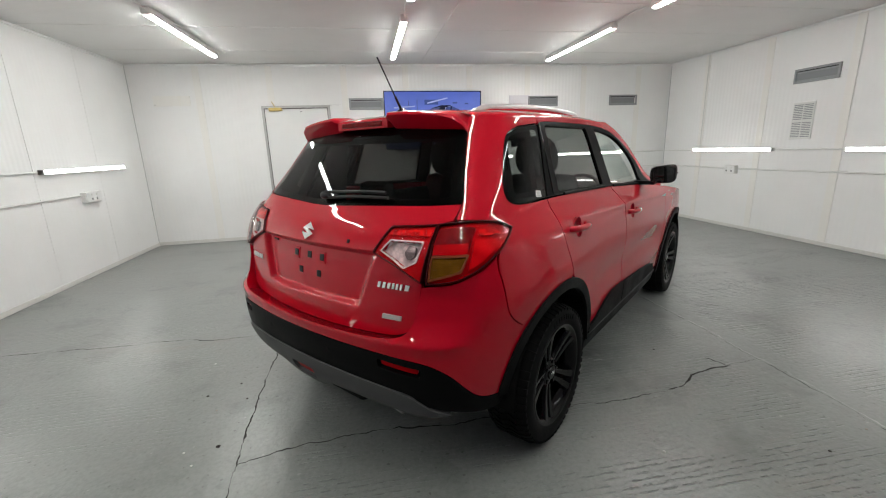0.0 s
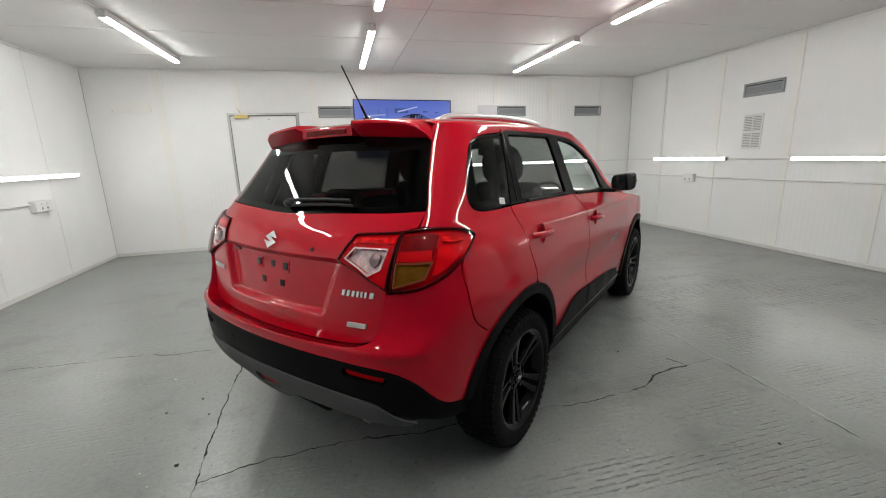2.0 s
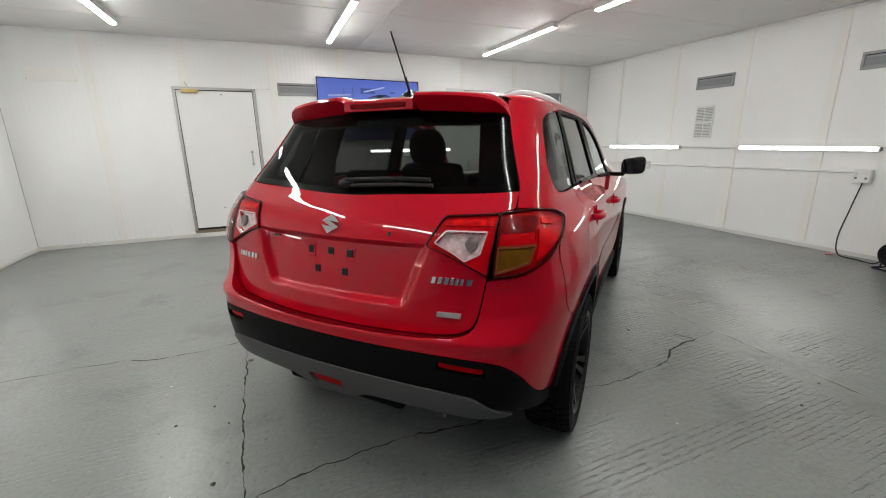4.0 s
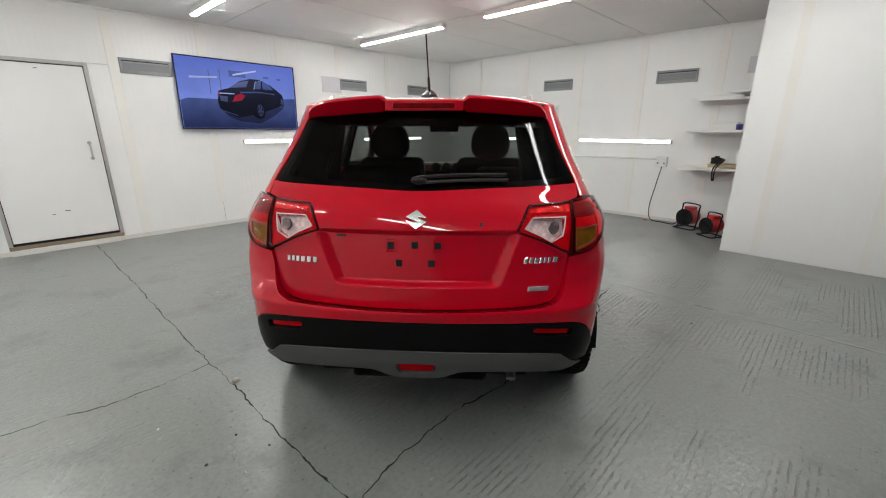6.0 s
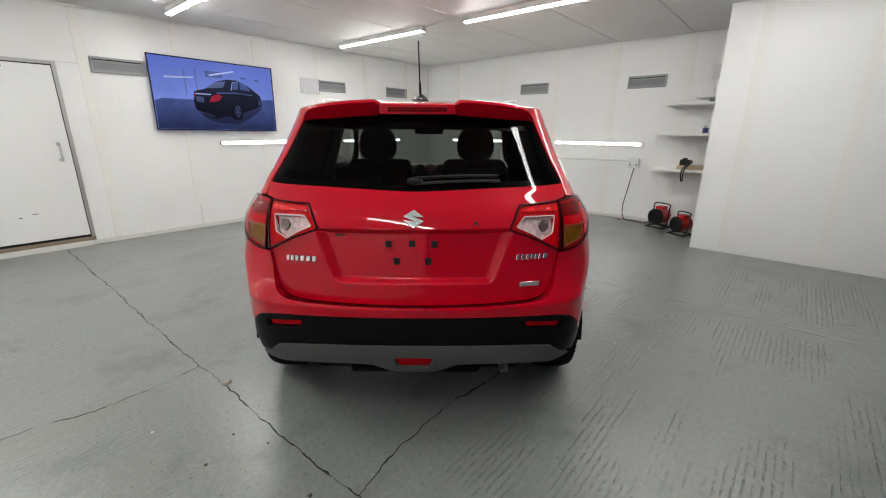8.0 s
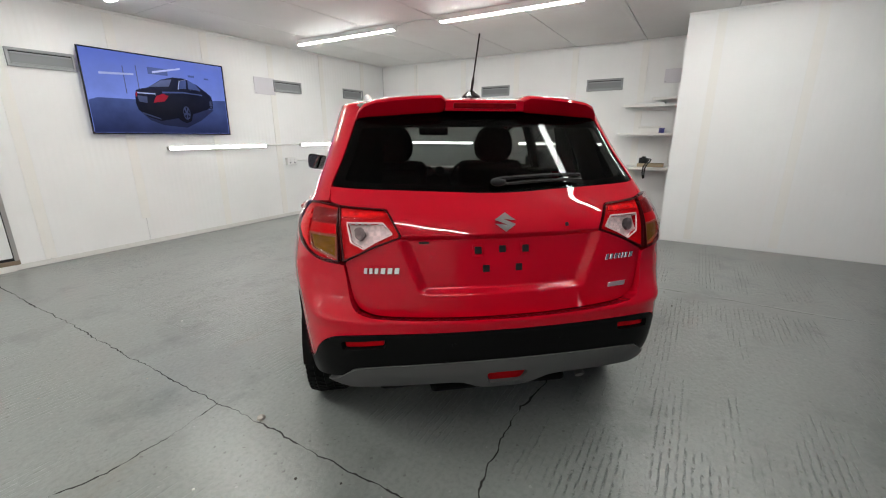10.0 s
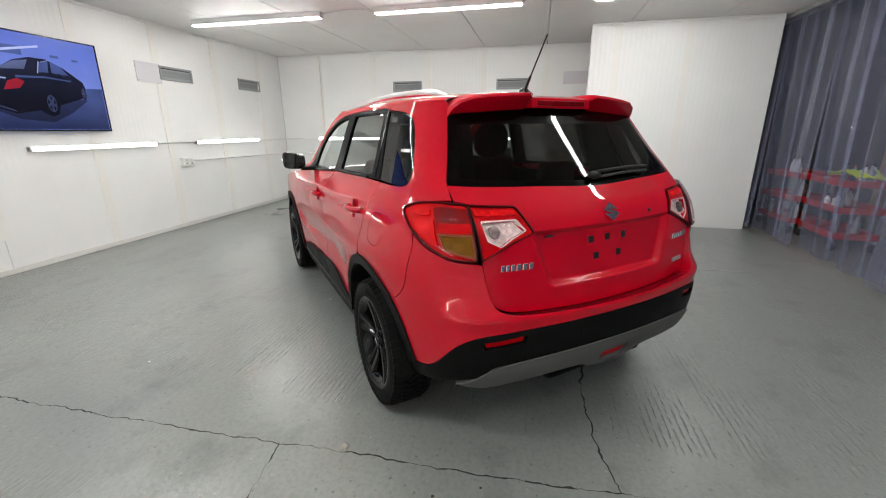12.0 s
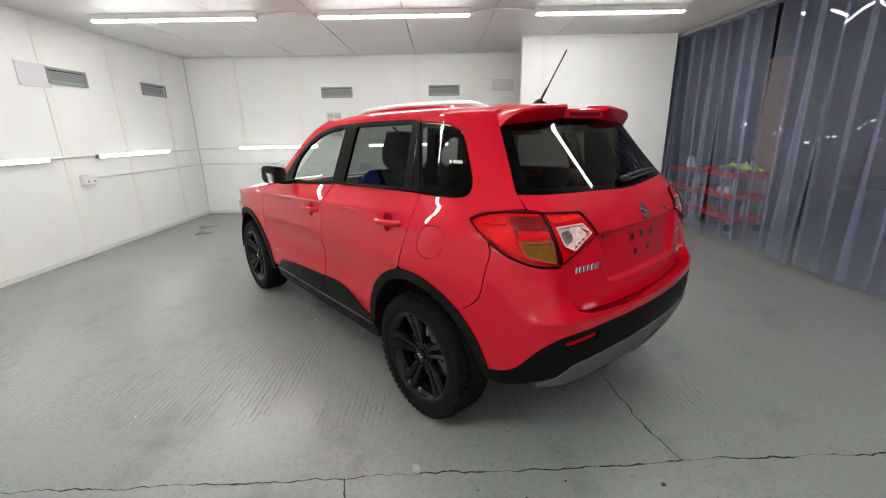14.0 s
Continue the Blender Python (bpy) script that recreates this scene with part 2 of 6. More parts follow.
def extruded(outline, depth, m=None, bm=None, bevel=0.0):
    """A flat outline of (x, y), made depth thick along z."""
    own = bmesh.new()
    f = own.faces.new([own.verts.new((x, y, 0)) for x, y in outline])
    got = bmesh.ops.extrude_face_region(own, geom=[f])
    bmesh.ops.translate(own, verts=[v for v in got["geom"] if isinstance(v, bmesh.types.BMVert)], vec=(0, 0, depth))
    bmesh.ops.recalc_face_normals(own, faces=own.faces[:])
    if bevel:
        bmesh.ops.bevel(own, geom=own.edges[:], offset=bevel, segments=2, affect="EDGES")
    return joined(bm, own, m)


# ---- the room: its walls run along x and y ----
LEFT, RIGHT, FAR, NEAR, TOP = -2.778, 6.312, 7.917, -0.16, 2.75
BAY = 5.013        # face of the short partition
BAY_END = 2.222

floor = tagged(part("floor", box(-6.0, 8.0, -6.5, 8.3, -0.2, 0.0), FLOOR), "grey painted concrete floor, worn and cracked", "floor", kind="structure")


def wall(name, x0, x1, y0, y1, label, mat=None):
    return tagged(part(name, box(x0, x1, y0, y1, -0.05, TOP + 0.1), mat or PLAIN_WHITE), label, "wall", kind="structure")


WALL_LABEL = "white painted sheet panel wall with cover strips"
wall_far = wall("wall_far", LEFT - 0.2, RIGHT + 0.2, FAR + 0.012, FAR + 0.2, WALL_LABEL, GREY_DARK)
wall_right = wall("wall_right", RIGHT + 0.012, RIGHT + 0.2, -0.3, FAR + 0.012, WALL_LABEL, GREY_DARK)
wall_left = wall("wall_left", LEFT - 0.2, LEFT - 0.012, NEAR - 0.3, FAR + 0.012, WALL_LABEL, GREY_DARK)
partition = wall("wall_partition", BAY + 0.006, BAY + 0.09, -0.06, BAY_END - 0.004, "short white sheet panel partition wall")
wall_bay = wall("wall_bay_back", BAY + 0.09, RIGHT + 0.012, -0.06, 0.03, "plain white wall closing the bay")

# ceiling boards in one mesh, with open joints
bm = bmesh.new()
edges_y = [-0.4, 0.68, 1.74, 2.80, 3.85, 4.89, 5.93, 7.03, 8.1]
for a, b in zip(edges_y, edges_y[1:]):
    box(LEFT - 0.2, 1.62, a + 0.005, b - 0.005, TOP, TOP + 0.05, 0.002, 1, bm)
    box(1.626, RIGHT + 0.2, a + 0.005, b - 0.005, TOP, TOP + 0.05, 0.002, 1, bm)
box(LEFT - 0.2, RIGHT + 0.2, -0.4, 8.1, TOP + 0.055, TOP + 0.12, bm=bm)
tagged(part("ceiling", bm, CEILING), "off-white painted ceiling boards with open joints", "ceiling", kind="structure")

# timber fillet where ceiling and walls meet
for name, b in (("trim_far", box(LEFT, RIGHT, FAR - 0.02, FAR, TOP - 0.028, TOP - 0.002, 0.004)),
                ("trim_right", box(RIGHT - 0.02, RIGHT, BAY_END, FAR - 0.022, TOP - 0.028, TOP - 0.002, 0.004)),
                ("trim_left", box(LEFT, LEFT + 0.02, NEAR, FAR - 0.022, TOP - 0.028, TOP - 0.002, 0.004)),
                ("trim_bay", box(BAY - 0.014, BAY, -0.05, BAY_END, TOP - 0.03, TOP - 0.002, 0.004))):
    tagged(part(name, b, PLAIN_WHITE), "thin white ceiling trim", "trim", kind="structure")
for name, b in (("baseboard_far", box(0.075, RIGHT, FAR - 0.014, FAR - 0.001, 0, 0.055, 0.004)),
                ("baseboard_far", box(LEFT, -0.93, FAR - 0.014, FAR - 0.001, 0, 0.055, 0.004)),
                ("baseboard_left", box(LEFT + 0.001, LEFT + 0.014, NEAR, FAR - 0.016, 0, 0.05, 0.004)),
                ("baseboard_right", box(RIGHT - 0.014, RIGHT - 0.001, BAY_END, FAR - 0.016, 0, 0.05, 0.004))):
    tagged(part(name, b, WORN_SILL), "scuffed white board along the wall's foot", "baseboard", kind="structure")


# ---- ceiling battens and wall tubes ----
def ceiling_batten(x, y0, y1):
    """A slim weatherproof batten along y: grey base, lit diffuser, end caps."""
    t = thing("ceiling_batten", pose(x, (y0 + y1) / 2, TOP), "lit white batten light fixed under the ceiling", "ceiling light", "ceiling battens")
    h = (y1 - y0) / 2
    part("base", box(-0.040, 0.040, -h + 0.01, h - 0.01, -0.061, 0, 0.004), OFFWHITE, t)
    bm = bmesh.new()
    ring = [(-0.032, -0.052), (-0.032, -0.064), (-0.027, -0.073), (-0.012, -0.078), (0.012, -0.078), (0.027, -0.073), (0.032, -0.064), (0.032, -0.052)]
    a = [bm.verts.new((px, -h + 0.03, pz)) for px, pz in ring]
    b = [bm.verts.new((px, h - 0.03, pz)) for px, pz in ring]
    for k in range(8):
        bm.faces.new((a[k], a[(k + 1) % 8], b[(k + 1) % 8], b[k]))
    bm.faces.new(a[::-1])
    bm.faces.new(b)
    bmesh.ops.recalc_face_normals(bm, faces=bm.faces[:])
    part("diffuser", bm, DIFFUSER, t, smooth=True)
    for y in (-h, h - 0.028):
        part("end_cap", box(-0.041, 0.041, y, y + 0.028, -0.076, -0.002, 0.012), OFFWHITE, t)
    for y in (-h * 0.55, h * 0.55):
        part("clip", box(-0.043, 0.043, y - 0.012, y + 0.012, -0.065, -0.04, 0.004), ALUMINIUM, t)
    return t


for x, rows in ((3.60, ((5.48, 7.33), (3.08, 4.81), (0.66, 2.37))), (1.13, ((5.36, 7.25), (3.0, 4.78), (0.6, 2.33))), (-1.27, ((5.28, 7.13), (2.95, 4.72), (0.55, 2.3)))):
    for y0, y1 in rows:
        ceiling_batten(x, y0, y1)
    for y0, y1 in zip([r[1] for r in rows[1:]], [r[0] for r in rows]):
        bm = bent_rod([(x + 0.01, y0 - 0.02, TOP - 0.03), (x - 0.015, (y0 + y1) / 2, TOP - 0.008), (x + 0.01, y1 + 0.02, TOP - 0.03)], 0.008)
        tagged(part("cable", bm, OFFWHITE, smooth=True), "white cable between two ceiling battens", "cable", "ceiling cables")


def wall_tube(m, length):
    """A slim lit batten whose diffuser looks into the room; local x runs along the wall, -y into the room."""
    t = thing("wall_tube", m, "bright slim batten light fixed to the white wall", "wall light", "wall tubes")
    h = length / 2
    part("holder", box(-h, h, -0.052, 0, -0.024, 0.024, 0.004), OFFWHITE, t)
    part("tube", box(-h + 0.02, h - 0.02, -0.0545, -0.050, -0.020, 0.020, 0.001, 1), TUBE_LIT, t)
    for x in (-h, h - 0.022):
        part("end_cap", box(x, x + 0.022, -0.058, -0.002, -0.026, 0.026, 0.006), OFFWHITE, t)
    return t


ON_RIGHT, ON_LEFT = -90, 90
for x0, x1 in ((1.76, 3.24), (3.92, 5.39)):
    wall_tube(pose((x0 + x1) / 2, FAR, 1.205), x1 - x0)
for y0, y1 in ((5.68, 7.15), (3.28, 4.77)):
    wall_tube(pose(RIGHT, (y0 + y1) / 2, 1.21, 0, 0, ON_RIGHT), y1 - y0)
for y in (6.53, 4.05):
    wall_tube(pose(LEFT, y, 1.28, 0, 0, ON_LEFT), 1.55)


def conduit(name_label, pts, r=0.011):
    bm = bmesh.new()
    for a, b in zip(pts, pts[1:]):
        rod(a, b, r, bm, 10)
    return tagged(part("conduit", bm, OFFWHITE, smooth=True), name_label, "conduit", "wall conduits")


CL = "white plastic conduit along the wall"
conduit(CL, [(3.24, FAR - 0.012, 1.215), (3.92, FAR - 0.012, 1.215)])
conduit(CL, [(5.39, FAR - 0.012, 1.2), (RIGHT - 0.012, FAR - 0.012, 1.2), (RIGHT - 0.012, 7.15, 1.205)])
conduit(CL, [(3.8, FAR - 0.012, 0.945), (5.7, FAR - 0.012, 0.93), (RIGHT - 0.012, FAR - 0.012, 0.93), (RIGHT - 0.012, 6.45, 0.925)])
conduit(CL, [(RIGHT - 0.012, 5.68, 1.21), (RIGHT - 0.012, 4.77, 1.21)])
conduit(CL, [(RIGHT - 0.012, 6.22, 0.92), (RIGHT - 0.012, 3.46, 0.95)])
conduit(CL, [(LEFT + 0.012, 6.32, 0.98), (LEFT + 0.012, 3.2, 0.98)])
conduit(CL, [(LEFT + 0.012, 5.74, 1.28), (LEFT + 0.012, 4.84, 1.28)])
conduit("white conduit dropping from the ceiling", [(RIGHT - 0.012, 7.03, TOP - 0.03), (RIGHT - 0.012, 7.03, 1.215)], 0.009)


def socket_box(m, w=0.2, h=0.13, switches=2):
    t = thing("socket_box", m, "grey-white surface socket box on the wall", "socket", "wall sockets")
    part("back_box", box(-w / 2, w / 2, -0.06, 0, -h / 2, h / 2, 0.008), OFFWHITE, t)
    part("face_plate", box(-w / 2 + 0.006, w / 2 - 0.006, -0.068, -0.058, -h / 2 + 0.006, h / 2 - 0.006, 0.004), PLAIN_WHITE, t)
    for k in range(switches):
        x = (k - (switches - 1) / 2) * 0.09
        part("rocker", box(x - 0.01, x + 0.01, -0.074, -0.066, 0.015, 0.04, 0.003), OFFWHITE, t)
        part("pin_slot", box(x - 0.012, x + 0.012, -0.0695, -0.066, -0.035, -0.01), GREY_DARK, t)
    return t


socket_box(pose(3.7, FAR, 0.935))
socket_box(pose(RIGHT, 6.33, 0.91, 0, 0, ON_RIGHT))
socket_box(pose(RIGHT, 3.38, 0.915, 0, 0, ON_RIGHT), 0.16, 0.15)
socket_box(pose(LEFT, 6.47, 0.95, 0, 0, ON_LEFT), 0.3, 0.13)


def wall_vent(m, w=0.555, h=0.18):
    """A grey pressed frame with a sloping flap inside."""
    t = thing("wall_vent", m, "grey metal air vent frame set in the wall", "vent", "wall vents")
    b = 0.026
    for nm, x0, x1, z0, z1 in (("frame_top", -w / 2, w / 2, h / 2 - b, h / 2), ("frame_bottom", -w / 2, w / 2, -h / 2, -h / 2 + b),
                               ("frame_side", -w / 2, -w / 2 + b, -h / 2 + b, h / 2 - b), ("frame_side", w / 2 - b, w / 2, -h / 2 + b, h / 2 - b)):
        part(nm, box(x0, x1, -0.022, 0.004, z0, z1, 0.004), GREY_METAL, t)
    flap = box(-w / 2 + b, w / 2 - b, -0.006, 0.002, -h / 2 + b, h / 2 - b)
    part("flap", flap, GREY_DARK, t)
    part("lip", box(-w / 2 + b + 0.01, w / 2 - b - 0.01, -0.016, -0.005, h / 2 - b - 0.03, h / 2 - b - 0.012, 0.003), GREY_METAL, t)
    # black strip that stands in for the shade under the frame's top
    part("gap", box(-w / 2 + b + 0.004, w / 2 - b - 0.004, -0.0085, -0.0055, h / 2 - b - 0.013, h / 2 - b - 0.001), BLACK, t, "black strip in place of shade along the flap's top")
    part("lip", box(-w / 2 + b + 0.01, w / 2 - b - 0.01, -0.012, -0.005, -h / 2 + b + 0.004, -h / 2 + b + 0.014, 0.002), GREY_METAL, t)
    return t


for x in (0.705, 3.795, 5.355):
    wall_vent(pose(x, FAR, 2.135))
for y in (5.275, 3.355):
    wall_vent(pose(RIGHT, y, 2.14, 0, 0, ON_RIGHT))


def blank_plate(m, w, h, mat, label="pale lilac-grey blanking plate screwed to the wall"):
    t = thing("blank_plate", m, label, "plate", "blanking plates")
    part("sheet", box(-w / 2, w / 2, -0.012, 0, -h / 2, h / 2, 0.003), mat, t)
    for x in (-w / 2 + 0.02, w / 2 - 0.02):
        for z in (-h / 2 + 0.02, h / 2 - 0.02):
            part("screw", lathe([(-0.015, 0.0), (-0.015, 0.005), (-0.011, 0.006)], 10, "Y"), GREY_METAL, t)
            t.children[-1].location = (x, 0, z)
    return t


LILAC = painted_panel("lilac_plate", (0.66, 0.64, 0.68))
blank_plate(pose(3.19, FAR, 2.01), 0.37, 0.25, LILAC)
blank_plate(pose(RIGHT, 2.48, 2.135, 0, 0, ON_RIGHT), 0.4, 0.2, LILAC)
blank_plate(pose(-2.45, FAR, 2.165), 0.52, 0.15, STRIP, "cream blanking plate screwed to the white wall")


def notice_frame(m):
    t = thing("wall_grille", m, "small pale wall grille with four slatted squares", "grille")
    part("frame", box(-0.14, 0.14, -0.014, 0, -0.235, 0.235, 0.004), OFFWHITE, t)
    for sx in (-1, 1):
        for sz in (-1, 1):
            for k in range(9):
                z = sz * 0.112 + (k - 4) * 0.022
                part("slat", box(sx * 0.065 - 0.055, sx * 0.065 + 0.055, -0.02, -0.012, z - 0.005, z + 0.005), GREY_METAL, t)
    return t


notice_frame(pose(RIGHT, 5.36, 1.575, 0, 0, ON_RIGHT))


# ---- the door in the far wall ----
def flush_door():
    t = thing("door_1", pose(-0.41, FAR, 0), "closed white flush door with a worn aluminium frame", "door", kind="structure")
    w, z0, z1 = 0.49, 0.105, 2.09
    part("leaf", box(-w + 0.005, w - 0.005, -0.012, 0.004, z0 + 0.03, z1 - 0.008, 0.003), PLAIN_WHITE, t)
    for x in (-w - 0.035, w - 0.002):
        part("frame_jamb", box(x, x + 0.037, -0.024, 0.004, z0 - 0.03, z1 + 0.036, 0.004), ALUMINIUM, t)
    part("frame_head", box(-w - 0.002, w - 0.002, -0.024, 0.004, z1, z1 + 0.036, 0.004), ALUMINIUM, t)
    for x in (-w - 0.002, w - 0.009):
        part("seal", box(x, x + 0.011, -0.017, 0.003, z0 + 0.03, z1), BLACK, t)
    part("seal", box(-w, w, -0.0165, 0.003, z1 - 0.011, z1 - 0.001), BLACK, t)
    part("threshold", box(-w - 0.035, w + 0.035, -0.03, 0.004, 0.062, z0 + 0.0, 0.003), TIMBER, t)
    part("gap_shadow_strip", box(-w, w, -0.01, 0.003, z0, z0 + 0.03), BLACK, t)
    bm = bent_rod([(0.385, -0.014, 1.05), (0.385, -0.055, 1.07), (0.385, -0.06, 1.14), (0.385, -0.055, 1.21), (0.385, -0.014, 1.23)], 0.011)
    handle = part("pull_handle", bm, ALUMINIUM, t, "bright aluminium pull handle", True)
    for z in (1.05, 1.23):
        part("rose", rod((0.385, -0.02, z), (0.385, -0.012, z), 0.022), ALUMINIUM, handle)
    closer = part("door_closer", box(-0.41, -0.21, -0.075, -0.02, 2.045, 2.095, 0.008), BRASS, t, "brass-coloured door closer")
    part("arm", rod((-0.31, -0.05, 2.1), (-0.36, -0.03, 2.19), 0.006), BRASS, closer)
    for x, z, l in ((0.02, 0.45, 0.05), (-0.1, 0.42, 0.03), (0.06, 2.03, 0.03)):
        part("scuff", box(x, x + l, -0.0135, -0.0115, z, z + 0.007), BLACK, t)
    return t


flush_door()
tagged(part("threshold_board", box(-0.93, 0.07, FAR - 0.05, FAR, 0, 0.06, 0.005), WORN_SILL), "worn white step board under the door", "board", kind="structure")


# ---- the screen ----
def television():
    t = thing("television", pose(1.808, FAR, 1.851, 0, 0.6, 0), "large black wall television showing a dark blue saloon car", "television")
    w, h = 0.825, 0.468
    part("back_case", box(-w + 0.03, w - 0.03, -0.07, -0.02, -h + 0.03, h - 0.03, 0.01), BLACK, t)
    part("bracket", box(-0.2, 0.2, -0.022, 0, -0.15, 0.15), BLACK, t)
    for nm, x0, x1, z0, z1 in (("bezel", -w, w, h - 0.014, h), ("bezel", -w, w, -h, -h + 0.016), ("bezel", -w, -w + 0.014, -h, h), ("bezel", w - 0.014, w, -h, h)):
        part(nm, box(x0, x1, -0.086, -0.064, z0 + (0.0005 if x1 - x0 < 0.1 else 0), z1 - (0.0005 if x1 - x0 < 0.1 else 0), 0.003), GLOSS_BLACK, t)
    screen = part("screen", box(-w + 0.013, w - 0.013, -0.08, -0.07, -h + 0.013, h - 0.013), SCREEN, t, "glowing blue screen")

    def shape(name, mat, pts, d):
        if name not in ("pictured_floor", "pictured_light"):
            pts = [(0.754 * x + 0.017, 0.836 * z - 0.111) for x, z in pts]
        m = Matrix(((1, 0, 0, 0), (0, 0, 1, -0.0805 - d), (0, 1, 0, 0), (0, 0, 0, 1)))
        part(name, extruded(pts, 0.0004, m), mat, screen)

    shape("pictured_floor", SCREEN_FLOOR, [(-0.805, -0.45), (0.805, -0.45), (0.805, 0.0), (-0.28, -0.06), (-0.72, -0.065), (-0.805, -0.10)], 0.0005)
    shape("pictured_shade", SCREEN_SHADE, [(-0.44, -0.09), (-0.30, -0.22), (-0.10, -0.29), (0.28, -0.32), (0.55, -0.2), (0.80, -0.03), (0.40, 0.0)], 0.0008)
    shape("pictured_car", SCREEN_CAR, [(-0.46, 0.13), (-0.44, 0.19), (-0.35, 0.22), (-0.26, 0.24), (-0.04, 0.37), (0.15, 0.42), (0.35, 0.42), (0.55, 0.34), (0.69, 0.25), (0.78, 0.19), (0.80, 0.12),
                                        (0.79, 0.02), (0.70, -0.02), (0.41, -0.11), (0.37, -0.22), (0.28, -0.25), (0.20, -0.22), (0.15, -0.18), (-0.13, -0.23), (-0.31, -0.18), (-0.45, -0.08), (-0.47, 0.01)], 0.0012)
    shape("pictured_glass", SCREEN_GLASS, [(-0.25, 0.25), (-0.04, 0.36), (0.13, 0.39), (0.07, 0.28)], 0.0016)
    shape("pictured_glass", SCREEN_FLOOR, [(0.22, 0.26), (0.26, 0.37), (0.37, 0.405), (0.35, 0.27)], 0.0016)
    shape("pictured_glass", SCREEN_FLOOR, [(0.395, 0.405), (0.52, 0.35), (0.60, 0.26), (0.39, 0.27)], 0.0016)
    for a, b, c, d in ((0.21, 0.25, 0.25, 0.385), (0.25, 0.375, 0.385, 0.415), (0.40, 0.255, 0.61, 0.25)):
        shape("pictured_trim", SCREEN_WHITE, [(a, b), (a + 0.012, b), (c + 0.012, d), (c, d)], 0.0018)
    shape("pictured_lamp", SCREEN_RED, [(-0.21, 0.03), (-0.15, 0.13), (-0.04, 0.17), (0.04, 0.14), (-0.03, 0.06)], 0.0016)
    shape("pictured_lamp", SCREEN_RED, [(-0.455, 0.13), (-0.44, 0.17), (-0.43, 0.14), (-0.445, 0.09)], 0.0016)
    shape("pictured_plate", SCREEN_GLASS, [(-0.43, 0.12), (-0.29, 0.11), (-0.30, 0.02), (-0.42, 0.035)], 0.0016)
    shape("pictured_trim", SCREEN_WHITE, [(-0.43, 0.165), (-0.16, 0.165), (-0.16, 0.15), (-0.43, 0.148)], 0.0018)
    shape("pictured_shine", SCREEN_FLOOR, [(-0.05, 0.20), (0.30, 0.22), (0.62, 0.20), (0.62, 0.185), (0.30, 0.20), (-0.05, 0.175)], 0.0016)
    shape("pictured_trim", SCREEN_GLASS, [(-0.40, -0.11), (-0.14, -0.19), (-0.13, -0.21), (-0.39, -0.135)], 0.0018)
    for cx, cz, rx, rz in ((0.305, -0.095, 0.082, 0.14), (0.762, 0.06, 0.036, 0.085)):
        for mat, k, d in ((SCREEN_CAR, 1.0, 0.0016), (SCREEN_GLASS, 0.72, 0.0019)):
            shape("pictured_wheel", mat, [(cx + k * rx * math.cos(a), cz + k * rz * math.sin(a)) for a in (2 * math.pi * q / 24 for q in range(24))], d)
        for q in range(5):
            a0 = 2 * math.pi * q / 5 + 0.3
            shape("pictured_gap", SCREEN_CAR, [(cx + r * rx * math.cos(a0 + da), cz + r * rz * math.sin(a0 + da)) for r, da in ((0.2, 0.0), (0.64, -0.38), (0.64, 0.38))], 0.0022)
    shape("pictured_light", SCREEN_WHITE, [(-0.66, 0.215), (-0.31, 0.235), (-0.31, 0.215), (-0.66, 0.190)], 0.001)
    shape("pictured_light", SCREEN_WHITE, [(-0.10, 0.285), (0.24, 0.365), (0.24, 0.345), (-0.10, 0.262)], 0.001)
    for x0, z0, x1, z1 in ((-0.28, 0.33, -0.27, -0.05), (-0.42, 0.31, -0.41, 0.0), (-0.15, 0.33, 0.08, 0.25), (0.33, 0.29, 0.41, 0.265), (0.54, 0.275, 0.60, 0.255)):
        shape("pictured_light", SCREEN_FLOOR if x1 - x0 > 0.05 else SCREEN_GLASS, [(x0, z1), (x1, z1), (x1, z0), (x0, z0)], 0.0009)
    return t


def screen_material(name, top, low, strength, span=(-0.45, 0.45)):
    """The lit picture: a soft change of tone from its top to its foot, with faint mottling."""
    m = material(name, (0.004, 0.004, 0.005), 0.2, spec=0.12)
    n = Nodes(m)
    sep = n.add("SeparateXYZ")
    n.link(n.place.outputs["Object"], sep.inputs[0])
    up = n.ramp(n.scaled(sep.outputs["Z"], 1 / (span[1] - span[0]), -span[0] / (span[1] - span[0])), (0.0, 0.0), (1.0, 1.0))
    tone = n.mix(up, low, top)
    tone = n.mix(n.ramp(n.noise(4.0, 4.0), (0.35, 0.0), (0.7, 0.5)), tone, tuple(c * 0.6 for c in low))
    n.link(tone, n.b.inputs["Emission Color"])
    n.b.inputs["Emission Strength"].default_value = strength
    return m


SCREEN = screen_material("screen_blue", (0.095, 0.145, 0.54), (0.17, 0.24, 0.68), 1.0, (-0.05, 0.42))
SCREEN_FLOOR = screen_material("screen_floor", (0.065, 0.10, 0.29), (0.016, 0.024, 0.085), 1.0, (-0.42, 0.0))
SCREEN_SHADE = screen_material("screen_shade", (0.020, 0.028, 0.09), (0.008, 0.011, 0.035), 1.0, (-0.38, -0.1))
SCREEN_CAR = screen_material("screen_car", (0.010, 0.013, 0.04), (0.002, 0.0026, 0.009), 1.0, (-0.2, 0.2))
SCREEN_GLASS = screen_material("screen_glass", (0.10, 0.125, 0.26), (0.03, 0.04, 0.10), 1.0, (-0.2, 0.2))
SCREEN_RED = screen_material("screen_red", (0.55, 0.02, 0.05), (0.3, 0.01, 0.03), 0.8)
SCREEN_WHITE = screen_material("screen_white", (0.42, 0.48, 0.85), (0.3, 0.36, 0.6), 1.0)
television()


